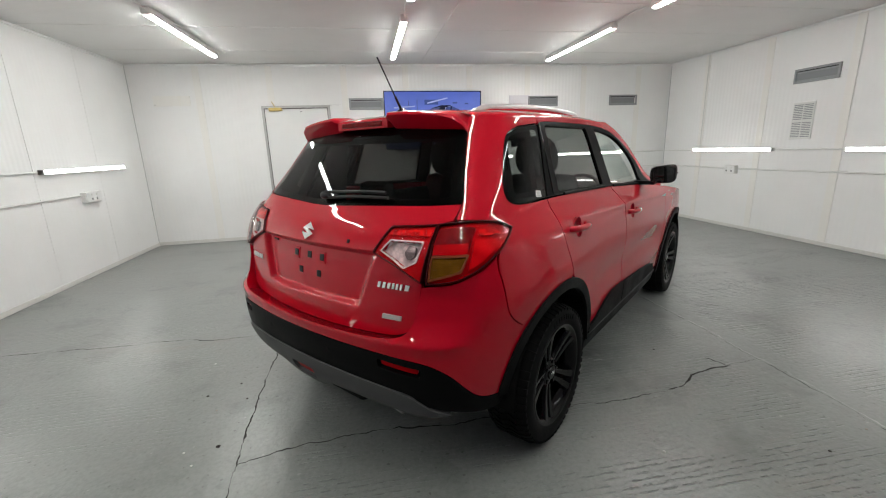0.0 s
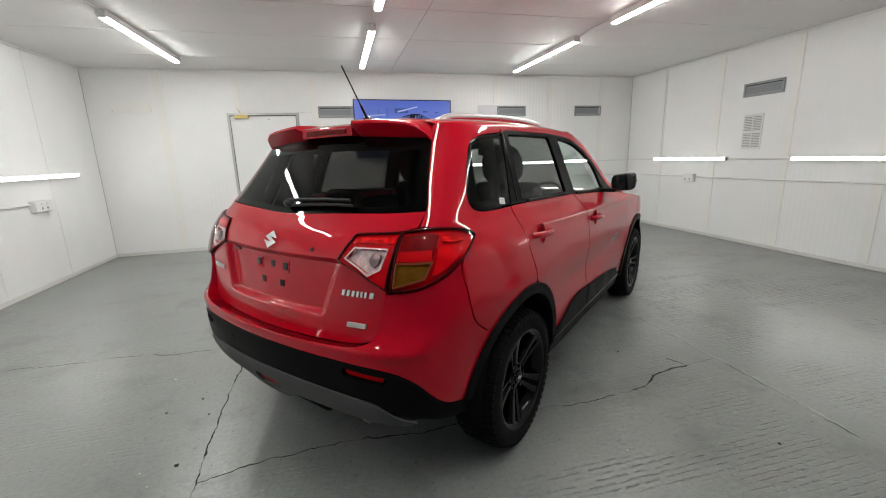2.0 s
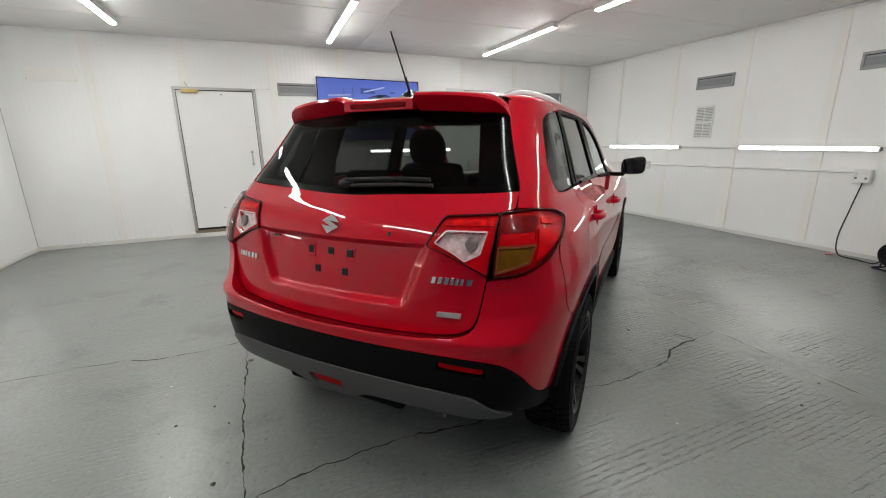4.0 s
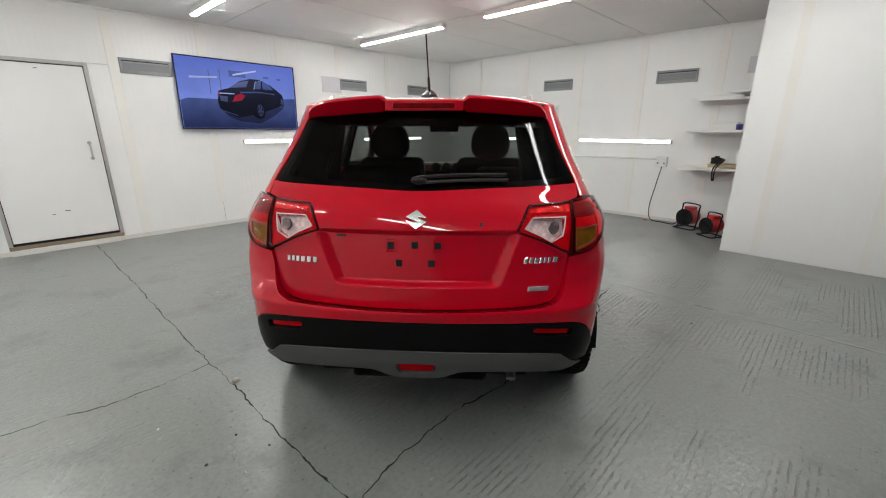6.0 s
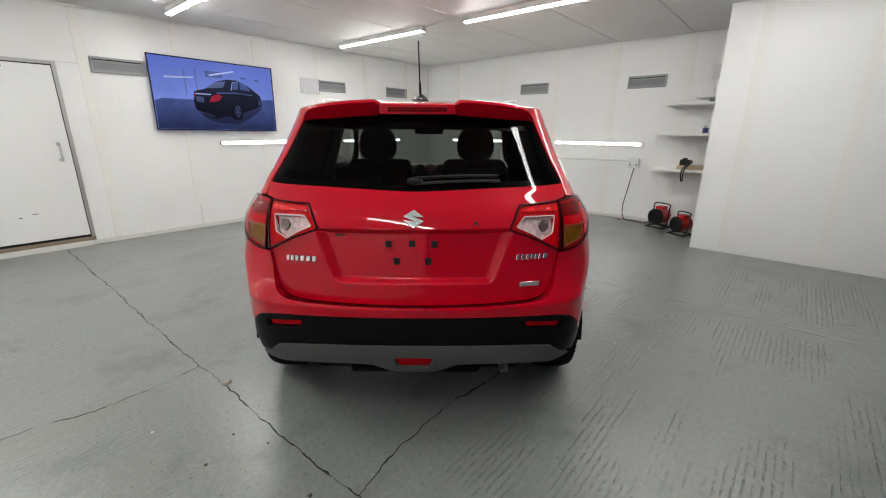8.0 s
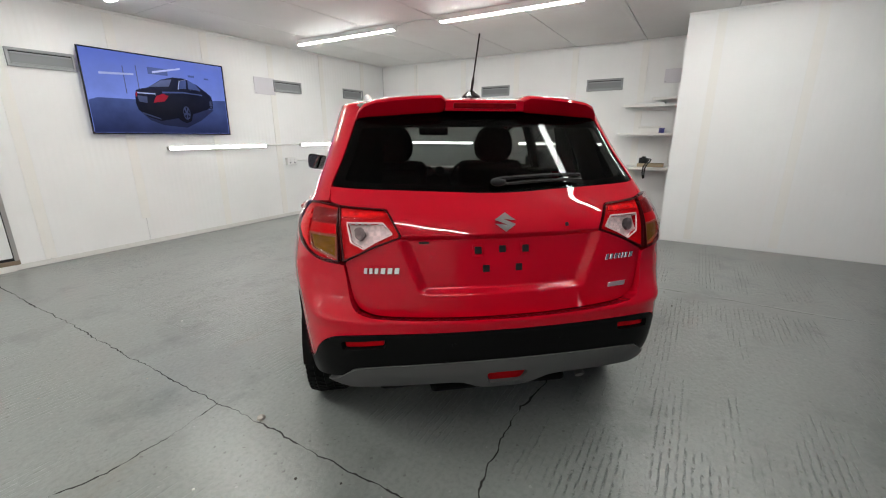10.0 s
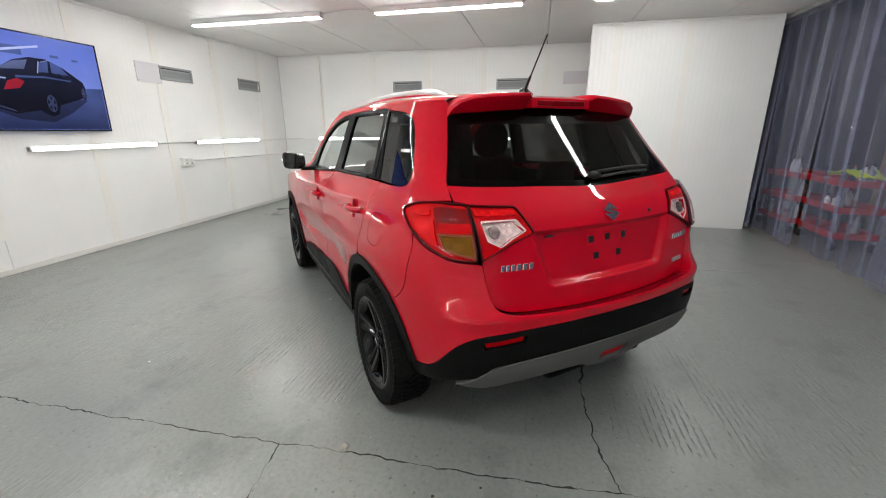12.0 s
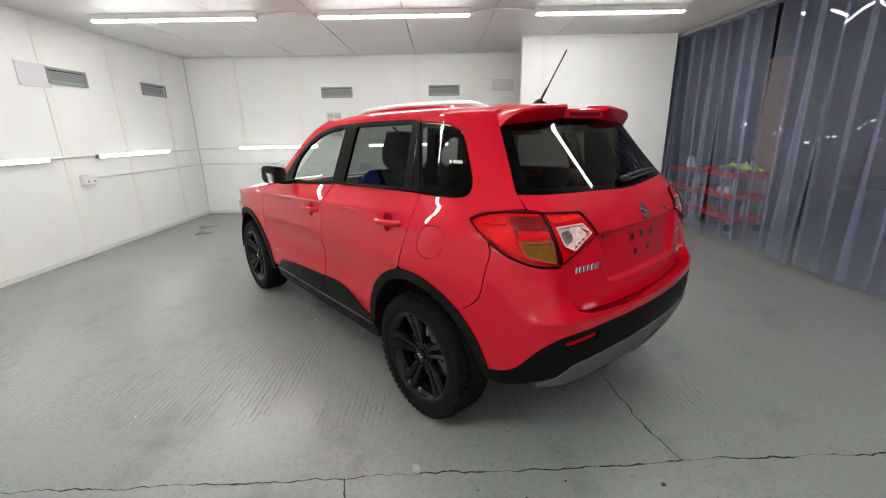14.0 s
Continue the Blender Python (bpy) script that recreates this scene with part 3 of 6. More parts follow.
# ---- shelves and heaters in the bay ----
def wall_shelf(z, depth, y1, tilt):
    t = thing("wall_shelf", pose(RIGHT, 0, z, 0, 0, 0), "white painted wall shelf with a battened front edge", "shelf", "bay shelves")
    part("board", box(-depth, 0.0, BAY_END + 0.02, y1, -0.02, 0, 0.004), PLAIN_WHITE, t)
    part("rear_batten", box(-0.03, 0, BAY_END + 0.02, y1 - 0.1, -0.075, -0.021, 0.004), PLAIN_WHITE, t)
    part("front_edge", box(-depth - 0.012, -depth - 0.001, BAY_END + 0.02, y1 - 0.02, -0.034, 0.002, 0.003), STRIP, t)
    return t


wall_shelf(1.80, 0.36, 3.0, 0)
wall_shelf(1.90, 0.22, 2.62, 0)
wall_shelf(1.39, 0.40, 3.02, 0)
wall_shelf(0.89, 0.44, 3.03, 0)


def small_box(m, w, d, h, label, mat):
    t = thing("storage_box", m, label, "box", "boxes on the shelves")
    part("body", box(-w / 2, w / 2, -d / 2, d / 2, 0, h * 0.8, 0.004), mat, t)
    part("lid", box(-w / 2 - 0.004, w / 2 + 0.004, -d / 2 - 0.004, d / 2 + 0.004, h * 0.8 + 0.001, h, 0.004), mat, t)
    return t


small_box(pose(RIGHT - 0.2, 2.6, 1.391, 0, 0, 4), 0.22, 0.3, 0.1, "flat cream card box lying on the middle shelf", STRIP)
small_box(pose(RIGHT - 0.33, 2.42, 1.391, 0, 0, 30), 0.07, 0.05, 0.07, "small blue and white carton on the middle shelf", material("blue_card", (0.08, 0.08, 0.3), 0.6))
small_box(pose(RIGHT - 0.2, 2.52, 0.891, 0, 0, 2), 0.3, 0.36, 0.045, "flat brown card tray on the low shelf", CARD)
small_box(pose(RIGHT - 0.2, 2.62, 1.801, 0, 0, -3), 0.25, 0.4, 0.03, "thin white board lying on the top shelf", PLAIN_WHITE)


def camera_with_strap():
    t = thing("photo_camera", pose(RIGHT - 0.24, 2.62, 0.937, 0, 0, 70), "black photo camera with its strap hanging over the shelf", "camera")
    part("camera_body", box(-0.065, 0.065, -0.03, 0.03, 0.0, 0.085, 0.012), BLACK, t, smooth=True)
    part("prism_hump", box(-0.025, 0.025, -0.025, 0.025, 0.08, 0.105, 0.008), BLACK, t)
    part("lens_barrel", rod((0, -0.03, 0.04), (0, -0.10, 0.04), 0.034), BLACK, t, smooth=True)
    for dx in (0, 0.03):
        bm = bent_rod([(-0.06, 0, 0.07), (-0.14 + dx, 0.06, 0.06), (-0.17 + dx, 0.26, -0.02), (-0.17 + dx, 0.29, -0.1), (-0.17, 0.28 + dx, -0.2)], 0.009)
        part("strap", bm, RUBBER, t, smooth=True)
    return t


camera_with_strap()


def fan_heater(m, s, label):
    """A round red drum heater on a black tube cradle, dark grille in front (-x)."""
    t = thing("fan_heater", m @ Matrix.Diagonal((s, s, s, 1)), label, "heater", "fan heaters")
    part("drum", lathe([(-0.13, 0.128), (-0.135, 0.135), (0.10, 0.135), (0.14, 0.115), (0.145, 0.09)], 36, "X"), RED_STEEL, t, smooth=True).location = (0, 0, 0.2)
    part("front_ring", lathe([(-0.15, 0.112), (-0.155, 0.13), (-0.14, 0.142), (-0.12, 0.14), (-0.12, 0.112)], 36, "X", closed=True), BLACK, t, smooth=True).location = (0, 0, 0.2)
    g = part("grille", lathe([(-0.139, 0.0), (-0.139, 0.112)], 24, "X"), GREY_DARK_METAL, t)
    g.location = (0, 0, 0.2)
    for r in (0.03, 0.055, 0.08, 0.105):
        part("grille_ring", lathe([(-0.146, r), (-0.150, r + 0.003), (-0.146, r + 0.006)], 28, "X", closed=True), BLACK, g)
    part("control_box", box(-0.06, 0.09, -0.07, 0.07, 0.325, 0.375, 0.012), RED_STEEL, t)
    for y in (-0.03, 0.03):
        part("knob", rod((0.088, y, 0.35), (0.112, y, 0.35), 0.016), BLACK, t)
    for y in (-0.15, 0.15):
        bm = bent_rod([(-0.15, y, 0.012), (-0.05, y, 0.012), (0.0, y, 0.2), (0.02, y * 0.95, 0.34), (0.03, y * 0.9, 0.41), (0.03, 0, 0.425)], 0.011)
        part("cradle", bm, BLACK, t, smooth=True)
        part("foot", bent_rod([(-0.15, y, 0.012), (0.0, y, 0.012), (0.14, y, 0.012)], 0.011), BLACK, t, smooth=True)
    part("cross_bar", rod((-0.15, -0.15, 0.012), (-0.15, 0.15, 0.012), 0.011), BLACK, t)
    part("cross_bar", rod((0.14, -0.15, 0.012), (0.14, 0.15, 0.012), 0.011), BLACK, t)
    return t


GREY_DARK_METAL = material("dark_grille", (0.02, 0.02, 0.022), 0.5, 0.4)
fan_heater(pose(6.0, 2.82, 0, 0, 0, -18), 0.86, "red drum fan heater on a black tube stand")
fan_heater(pose(5.70, 2.46, 0, 0, 0, -34), 0.76, "smaller red drum fan heater on a black stand")
bm = bent_rod([(RIGHT - 0.03, 3.37, 0.84), (RIGHT - 0.05, 3.42, 0.5), (RIGHT - 0.06, 3.46, 0.2), (RIGHT - 0.12, 3.4, 0.02), (RIGHT - 0.2, 3.2, 0.012), (6.1, 3.02, 0.02), (6.06, 2.93, 0.2)], 0.007)
tagged(part("power_cord", bm, RUBBER, smooth=True), "black power cord from the socket to the heater", "cord")


PINK = material("pink_cloth", (0.62, 0.30, 0.30), 0.9)
bm = bmesh.new()
bmesh.ops.create_icosphere(bm, subdivisions=3, radius=0.04)
for v in bm.verts:
    p = v.co.copy()
    v.co = p * (1 + 0.6 * noise.noise(p * 30))
    v.co.z = max(0.0, v.co.z * 0.45 + 0.012)
tagged(part("rag", bm, PINK, smooth=True), "crumpled pink rag on the floor beside the cord", "rag").location = (RIGHT - 0.16, 3.46, 0.0)


# ---- the strip curtain and the workshop behind it ----
def strip_curtain():
    t = thing("strip_curtain", pose(0, -0.13, 0), "clear blue-grey plastic strip curtain across the wide opening", "curtain")
    rng = random.Random(7)
    part("rail", box(LEFT, BAY + 0.5, -0.03, 0.03, TOP - 0.06, TOP - 0.012, 0.004), ALUMINIUM, t)
    x, k = BAY - 0.31 - 29 * 0.255, 0
    while x < BAY + 0.2:
        w, lean, curl = 0.30, rng.uniform(-0.03, 0.03), rng.uniform(0.012, 0.04)
        yb = (-0.012 if k % 2 else 0.012)
        foot = rng.uniform(-0.09, -0.02) if rng.random() > 0.2 else rng.uniform(0.0, 0.04)
        bm = bmesh.new()
        cols, rows = 8, 14
        grid = []
        for j in range(rows + 1):
            v = j / rows
            z = TOP - 0.05 - v * (TOP - 0.09)
            # strips pushed apart: one pair at the top, one at the foot
            gap = {19: -0.03 * v * v, 20: 0.06 * v * v, 22: -0.05 * (1 - v), 23: 0.10 * (1 - v)}.get(k, 0.0)
            grid.append([bm.verts.new((min(x + w * (i / cols) + lean * v * v + gap, BAY + 0.6), yb + curl * (1 - (2 * i / cols - 1)**2) * (-1 if k % 2 else 1) * (0.4 + 0.6 * v) + foot * v**2, z)) for i in range(cols + 1)])
        for j in range(rows):
            for i in range(cols):
                bm.faces.new((grid[j][i], grid[j][i + 1], grid[j + 1][i + 1], grid[j + 1][i]))
        bm.faces.index_update()
        for f in bm.faces:
            f.material_index = f.index % cols in (0, cols - 1)
        bmesh.ops.solidify(bm, geom=bm.faces[:], thickness=0.002)
        strip = part("strip", bm, PVC, t, smooth=True)
        strip.data.materials.append(PVC_EDGE)
        strip.visible_shadow = False
        x += 0.255
        k += 1
    return t


strip_curtain()
# backing walls and ceiling added beyond the curtain, dimness put into their grey
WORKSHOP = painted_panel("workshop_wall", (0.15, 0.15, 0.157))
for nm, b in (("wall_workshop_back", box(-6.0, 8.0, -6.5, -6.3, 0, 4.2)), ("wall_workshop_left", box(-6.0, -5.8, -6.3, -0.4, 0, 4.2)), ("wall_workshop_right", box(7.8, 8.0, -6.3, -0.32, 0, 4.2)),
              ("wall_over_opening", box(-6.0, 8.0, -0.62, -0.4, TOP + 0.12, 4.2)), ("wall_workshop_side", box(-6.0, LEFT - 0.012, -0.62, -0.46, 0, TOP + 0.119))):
    tagged(part(nm, b, WORKSHOP), "dark grey workshop wall added as backing beyond the curtain", "wall", kind="structure")
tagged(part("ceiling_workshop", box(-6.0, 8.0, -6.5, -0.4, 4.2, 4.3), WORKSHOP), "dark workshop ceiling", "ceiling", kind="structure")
tagged(part("board_partition", box(4.70, 5.2, -1.64, -1.6, 0, 2.4, 0.005), material("chipboard", (0.34, 0.2, 0.1), 0.7)), "brown chipboard screen standing in the workshop", "board")


def tool_trolley(m, n_bottles, seed):
    """A red three-tray trolley with bottles and cloths."""
    t = thing("tool_trolley", m, "red steel three-tray workshop trolley with cleaning things", "trolley", "workshop trolleys")
    for x in (-0.36, 0.36):
        for y in (-0.2, 0.2):
            post = part("post", box(x - 0.015, x + 0.015, y - 0.015, y + 0.015, 0.1, 0.80, 0.003), GREY_METAL, t)
            part("castor", lathe([(-0.015, 0.0), (-0.015, 0.05), (0.015, 0.05), (0.015, 0.0)], 16, "X"), RUBBER, t).location = (x, y, 0.05)
    for z in (0.14, 0.44, 0.74):
        bm = box(-0.38, 0.38, -0.22, 0.22, z, z + 0.012)
        for a in ((-0.38, 0.38, -0.225, -0.215), (-0.38, 0.38, 0.215, 0.225), (-0.385, -0.375, -0.22, 0.22), (0.375, 0.385, -0.22, 0.22)):
            box(*a, z, z + 0.075, bm=bm)
        part("tray", bm, RED_STEEL, t)
    rng = random.Random(seed)
    for k in range(n_bottles):
        level = rng.choice((0.153, 0.453, 0.753, 0.753, 0.753))
        x, y = rng.uniform(-0.31, 0.31), rng.uniform(-0.15, 0.15)
        h, r = rng.uniform(0.12, 0.24), rng.uniform(0.03, 0.045)
        w = m @ Matrix.Translation((x, y, level))
        b = thing("bottle", w, "plastic cleaning bottle standing in the trolley tray", "bottle", "bottles in the trolleys")
        part("flask", lathe([(0, 0.0), (0, r), (h * 0.7, r), (h * 0.85, r * 0.4), (h, r * 0.35), (h, 0)], 14, "Z"), rng.choice((OFFWHITE, OFFWHITE, GREY_METAL, PLAIN_WHITE)), b, smooth=True)
        part("cap", rod((0, 0, h), (0, 0, h + 0.03), r * 0.42), rng.choice((RED_STEEL, BLACK, OFFWHITE)), b)
    return t


tool_trolley(pose(5.28, -0.75, 0, 0, 0, 3), 11, 3)
tool_trolley(pose(4.40, -0.80, 0, 0, 0, -4), 9, 5)
HIVIS = material("hi_vis_cloth", (0.62, 0.75, 0.03), 0.8)
bm = bmesh.new()
bmesh.ops.create_grid(bm, x_segments=16, y_segments=10, size=0.5)
for v in bm.verts:
    p = v.co.copy()
    v.co = (p.x * 0.5, p.y * 0.3, 0.02 + 0.05 * noise.noise(p * 4) + 0.05 * max(0, 1 - (p.x * 2)**2))
bmesh.ops.solidify(bm, geom=bm.faces[:], thickness=0.006)
c = tagged(part("folded_vest", bm, HIVIS, smooth=True), "crumpled yellow hi-vis vest lying on the trolley", "vest")
c.location = (4.28, -0.78, 0.83)


from mathutils.geometry import delaunay_2d_cdt


# ---- the car: its own axes have x to its right, y ahead, z up, from the ground under the rear axle ----
def car_paint():
    m = material("red_car_paint", (0.50, 0.001, 0.006), 0.5, 0.0, 1.0, 0.03)
    n = Nodes(m)
    dust = n.noise(2.5, 5.0, 0.6)
    n.colour(n.mix(n.ramp(dust, (0.35, 0.0), (0.75, 0.35)), (0.465, 0.0004, 0.012), (0.435, 0.0006, 0.013)))
    n.b.inputs["Coat Roughness"].default_value = 0.01
    n.b.inputs["Coat IOR"].default_value = 1.43
    n.bump(n.noise(900.0, 1.0), 0.006, 0.0003)
    return m


def textured_black(name, tone, rough):
    m = material(name, (tone,) * 3, rough, spec=0.04)
    n = Nodes(m)
    n.rough(n.ramp(n.noise(6.0, 4.0), (0.3, rough - 0.08), (0.7, rough + 0.08)))
    n.bump(n.noise(700.0, 2.0), 0.15, 0.0006)
    return m


PAINT = car_paint()
TRIM = textured_black("grained_black_trim", 0.006, 0.42)
CLADDING = textured_black("grained_grey_trim", 0.009, 0.48)
SKID = textured_black("skid_plate_grey", 0.09, 0.42)
LINING = textured_black("cabin_lining", 0.007, 0.8)
HEADLINING = textured_black("headlining", 0.16, 0.9)
CLOTH = textured_black("seat_cloth", 0.007, 0.9)
TINT = clear("tinted_glass", (0.19, 0.198, 0.192), 0.0, 0.0, 0.013)
TINT_SIDE = clear("tinted_side_glass", (0.27, 0.28, 0.272), 0.0, 0.0, 0.02)
CLEAR_GLASS = clear("clear_glass", (0.74, 0.80, 0.77), 0.0, 0.0, 0.05)
FRIT = material("glass_edge_black", (0.006, 0.006, 0.006), 0.15)
TYRE = textured_black("tyre_rubber", 0.009, 0.62)
ALLOY = material("black_alloy", (0.004, 0.004, 0.0045), 0.09, 0.0, 0.0, 0.2)
SILVER = material("satin_silver", (0.66, 0.66, 0.66), 0.36, 0.9)
MIRROR = material("mirror_silver", (0.9, 0.9, 0.9), 0.01, 1.0)
DISC = material("brake_disc", (0.35, 0.34, 0.33), 0.35, 0.9)


def lens(name, colour, cells, bright, metal=0.0, ribs=0.0, direction="Z"):
    """The moulded inside of a lamp: square facets and fine ribs."""
    m = material(name, colour, 0.35, metal, 0.0, 0.07)
    n = Nodes(m)
    v = n.add("TexVoronoi", Scale=cells)
    v.distance = "CHEBYCHEV"
    n.link(n.place.outputs["Object"], v.inputs["Vector"])
    tone = n.mix(n.ramp(v.outputs["Distance"], (0.15, 0.0), (0.55, 1.0)), colour, bright)
    b = n.bump(v.outputs["Distance"], 0.35, 0.006)
    if ribs:
        w = n.add("TexWave", Scale=ribs, Distortion=0.0)
        w.bands_direction = direction
        n.link(n.place.outputs["Object"], w.inputs["Vector"])
        tone = n.mix(n.ramp(w.outputs["Fac"], (0.1, 0.0), (0.6, 0.22)), tone, tuple(c * 0.5 for c in colour))
        n.bump(w.outputs["Fac"], 0.12, 0.002, b)
    n.colour(tone)
    return m


LENS_RED = lens("lens_red", (0.56, 0.001, 0.006), 9.0, (0.44, 0.0008, 0.005))
LENS_BRIGHT = lens("lens_bright_red", (0.95, 0.012, 0.014), 46.0, (0.45, 0.002, 0.006))
LENS_RIBBED = lens("lens_ribbed_red", (0.78, 0.003, 0.009), 14.0, (0.56, 0.0015, 0.006), 0.0, 34.0, "Y")
LENS_DARK = lens("lens_dark_red", (0.11, 0.0008, 0.003), 24.0, (0.17, 0.001, 0.003))
LENS_AMBER = lens("lens_amber", (0.19, 0.105, 0.008), 22.0, (0.13, 0.070, 0.005), 0.0, 38.0)
LENS_WHITE = lens("lens_white", (0.86, 0.86, 0.85), 46.0, (0.60, 0.605, 0.61))
LENS_BULB = lens("lens_socket", (0.30, 0.30, 0.30), 40.0, (0.16, 0.16, 0.162), 0.7)
LAMP_SHELL = clear("lamp_shell", (0.98, 0.86, 0.86), 0.0, 0.0, 0.012)
LENS_RIM = material("lens_pale_rim", (0.80, 0.78, 0.77), 0.25)
LENS_RIM_AMBER = material("lens_amber_rim", (0.24, 0.06, 0.02), 0.3)
LENS_EDGE = material("lamp_edge", (0.05, 0.0015, 0.003), 0.3, 0.0, 0.0, 0.2)

CAR = thing("car", pose(0.8756, 2.9612, 0, 0, 0, -49.41), "bright red compact SUV with black trim, parked on the floor", "car")

def curve(table, v):
    """A smooth curve through a short table of (place, value)."""
    if v <= table[0][0]:
        return table[0][1]
    for i in range(len(table) - 1):
        a, b = table[i], table[i + 1]
        if v <= b[0]:
            def tangent(j):
                lo, hi = table[max(j - 1, 0)], table[min(j + 1, len(table) - 1)]
                return (hi[1] - lo[1]) / (hi[0] - lo[0])
            d = b[0] - a[0]
            t = (v - a[0]) / d
            return ((2 * t**3 - 3 * t**2 + 1) * a[1] + (t**3 - 2 * t**2 + t) * d * tangent(i)
                    + (3 * t**2 - 2 * t**3) * b[1] + (t**3 - t**2) * d * tangent(i + 1))
    return table[-1][1]


HALF_WIDTH = [(0.18, 0.80), (0.32, 0.836), (0.45, 0.853), (0.60, 0.866), (0.72, 0.874), (0.82, 0.876), (0.95, 0.868), (1.01, 0.856),
              (1.05, 0.836), (1.09, 0.806), (1.13, 0.777), (1.20, 0.750), (1.30, 0.717), (1.40, 0.683), (1.47, 0.656), (1.54, 0.622)]
REAR = [(0.24, -0.66), (0.36, -0.735), (0.45, -0.78), (0.53, -0.797), (0.60, -0.803), (0.66, -0.80), (0.72, -0.785), (0.80, -0.762),
        (0.90, -0.735), (1.00, -0.705), (1.06, -0.678), (1.10, -0.6475), (1.160, -0.5875), (1.443, -0.345), (1.54, -0.27)]
REACH = [(0.40, 0.24), (0.95, 0.24), (1.05, 0.25), (1.16, 0.245), (1.30, 0.16), (1.50, 0.075)]
KNEE = [(0.30, -0.52), (0.50, -0.60), (0.97, -0.57), (1.09, -0.48), (1.20, -0.38), (1.30, -0.28), (1.45, -0.16)]
NOSE = [(0.2, 0.0), (2.5, 0.0), (2.75, -0.02), (3.0, -0.09), (3.2, -0.20), (3.37, -0.36)]


def smooth_step(a, b, v):
    t = max(0.0, min(1.0, (v - a) / (b - a)))
    return t * t * (3 - 2 * t)


CREASE = [(0.0, 1.058), (0.10, 1.055), (0.60, 1.034), (1.20, 1.012), (2.10, 0.973), (2.6, 0.95)]


def half_width(y, z):
    w = curve(HALF_WIDTH, z)
    if z > 1.02:
        w -= min(z - 1.02, 0.1) / 0.1 * 0.028 * max(0.0, min((y - 0.2) / 1.6, 1.0))
    # the shoulder's crease and the swell over the rear wheel
    if 0.8 < z < 1.15 and 0 < y < 2.6:
        w += 0.010 * math.exp(-((z - curve(CREASE, y)) / 0.022)**2) * smooth_step(0.0, 0.3, y) * (1 - smooth_step(1.9, 2.4, y))
    w += 0.015 * math.exp(-((y - 0.08) / 0.36)**2 - ((z - 0.82) / 0.10)**2)
    # the hollow along the lower doors
    w -= 0.017 * math.exp(-((z - 0.655) / 0.085)**2) * smooth_step(0.35, 0.75, y) * (1 - smooth_step(1.75, 2.15, y))
    return w + curve(NOSE, y)


def skin(s, z):
    """The car's outer surface round its plan: s runs from the middle of the rear round the corner and along the side, where y = s - 1.4."""
    side = 1 if s >= 0 else -1
    s = abs(s)
    rear = curve(REAR, z)
    if s <= 0.5:
        return (side * s, rear + 0.19 * s * s, z)
    if s >= 1.4:
        y = s - 1.4
        return (side * half_width(y, z), y, z)
    k, w = curve(REACH, z), half_width(0, z)
    t = (s - 0.5) / 0.9
    p0, p3 = (0.5, rear + 0.0475), (w, 0.0)
    p1, p2 = (0.5 + k, p0[1] + 0.19 * k), (w, curve(KNEE, z))
    b = ((1 - t)**3, 3 * t * (1 - t)**2, 3 * t * t * (1 - t), t**3)
    return (side * sum(c * p[0] for c, p in zip(b, (p0, p1, p2, p3))), sum(c * p[1] for c, p in zip(b, (p0, p1, p2, p3))), z)


def s_at(y, z):
    """The place along the skin at which it has that y."""
    if y >= 0:
        return y + 1.4
    lo, hi = 0.3, 1.4
    for _ in range(40):
        mid = (lo + hi) / 2
        lo, hi = (mid, hi) if skin(mid, z)[1] < y else (lo, mid)
    return lo


def soft_outline(pts, step=0.03):
    """Rounds an outline's corners (a third value is the rounding, else half its edges) and cuts it into short steps."""
    n, out = len(pts), []
    for i, p in enumerate(pts):
        a, b = Vector(pts[i - 1][:2]), Vector(pts[(i + 1) % n][:2])
        c = Vector(p[:2])
        r = p[2] if len(p) > 2 else 9.0
        ra, rb = min(r, (a - c).length * 0.5), min(r, (b - c).length * 0.5)
        s, e = c + (a - c).normalized() * ra, c + (b - c).normalized() * rb
        for k in range(6):
            t = k / 5
            out.append(s * (1 - t)**2 + c * 2 * t * (1 - t) + e * t * t)
    dense = []
    for a, b in zip(out, out[1:] + out[:1]):
        d = (b - a).length
        if d < 1e-5:
            continue
        k = max(1, int(d / step))
        dense += [a.lerp(b, j / k) for j in range(k)]
    clean = [dense[0]]
    for p in dense[1:]:
        if (p - clean[-1]).length > 0.0025:
            clean.append(p)
    if (clean[0] - clean[-1]).length < 0.0025:
        clean.pop()
    return clean


def inside(points, poly):
    """For each point, whether it lies inside the outline."""
    px, py = points[:, 0], points[:, 1]
    hit = np.zeros(len(points), bool)
    q = np.array([tuple(p) for p in poly])
    for (x0, y0), (x1, y1) in zip(q, np.roll(q, -1, 0)):
        if y0 != y1:
            hit ^= ((y0 > py) != (y1 > py)) & (px < (x1 - x0) * (py - y0) / (y1 - y0) + x0)
    return hit


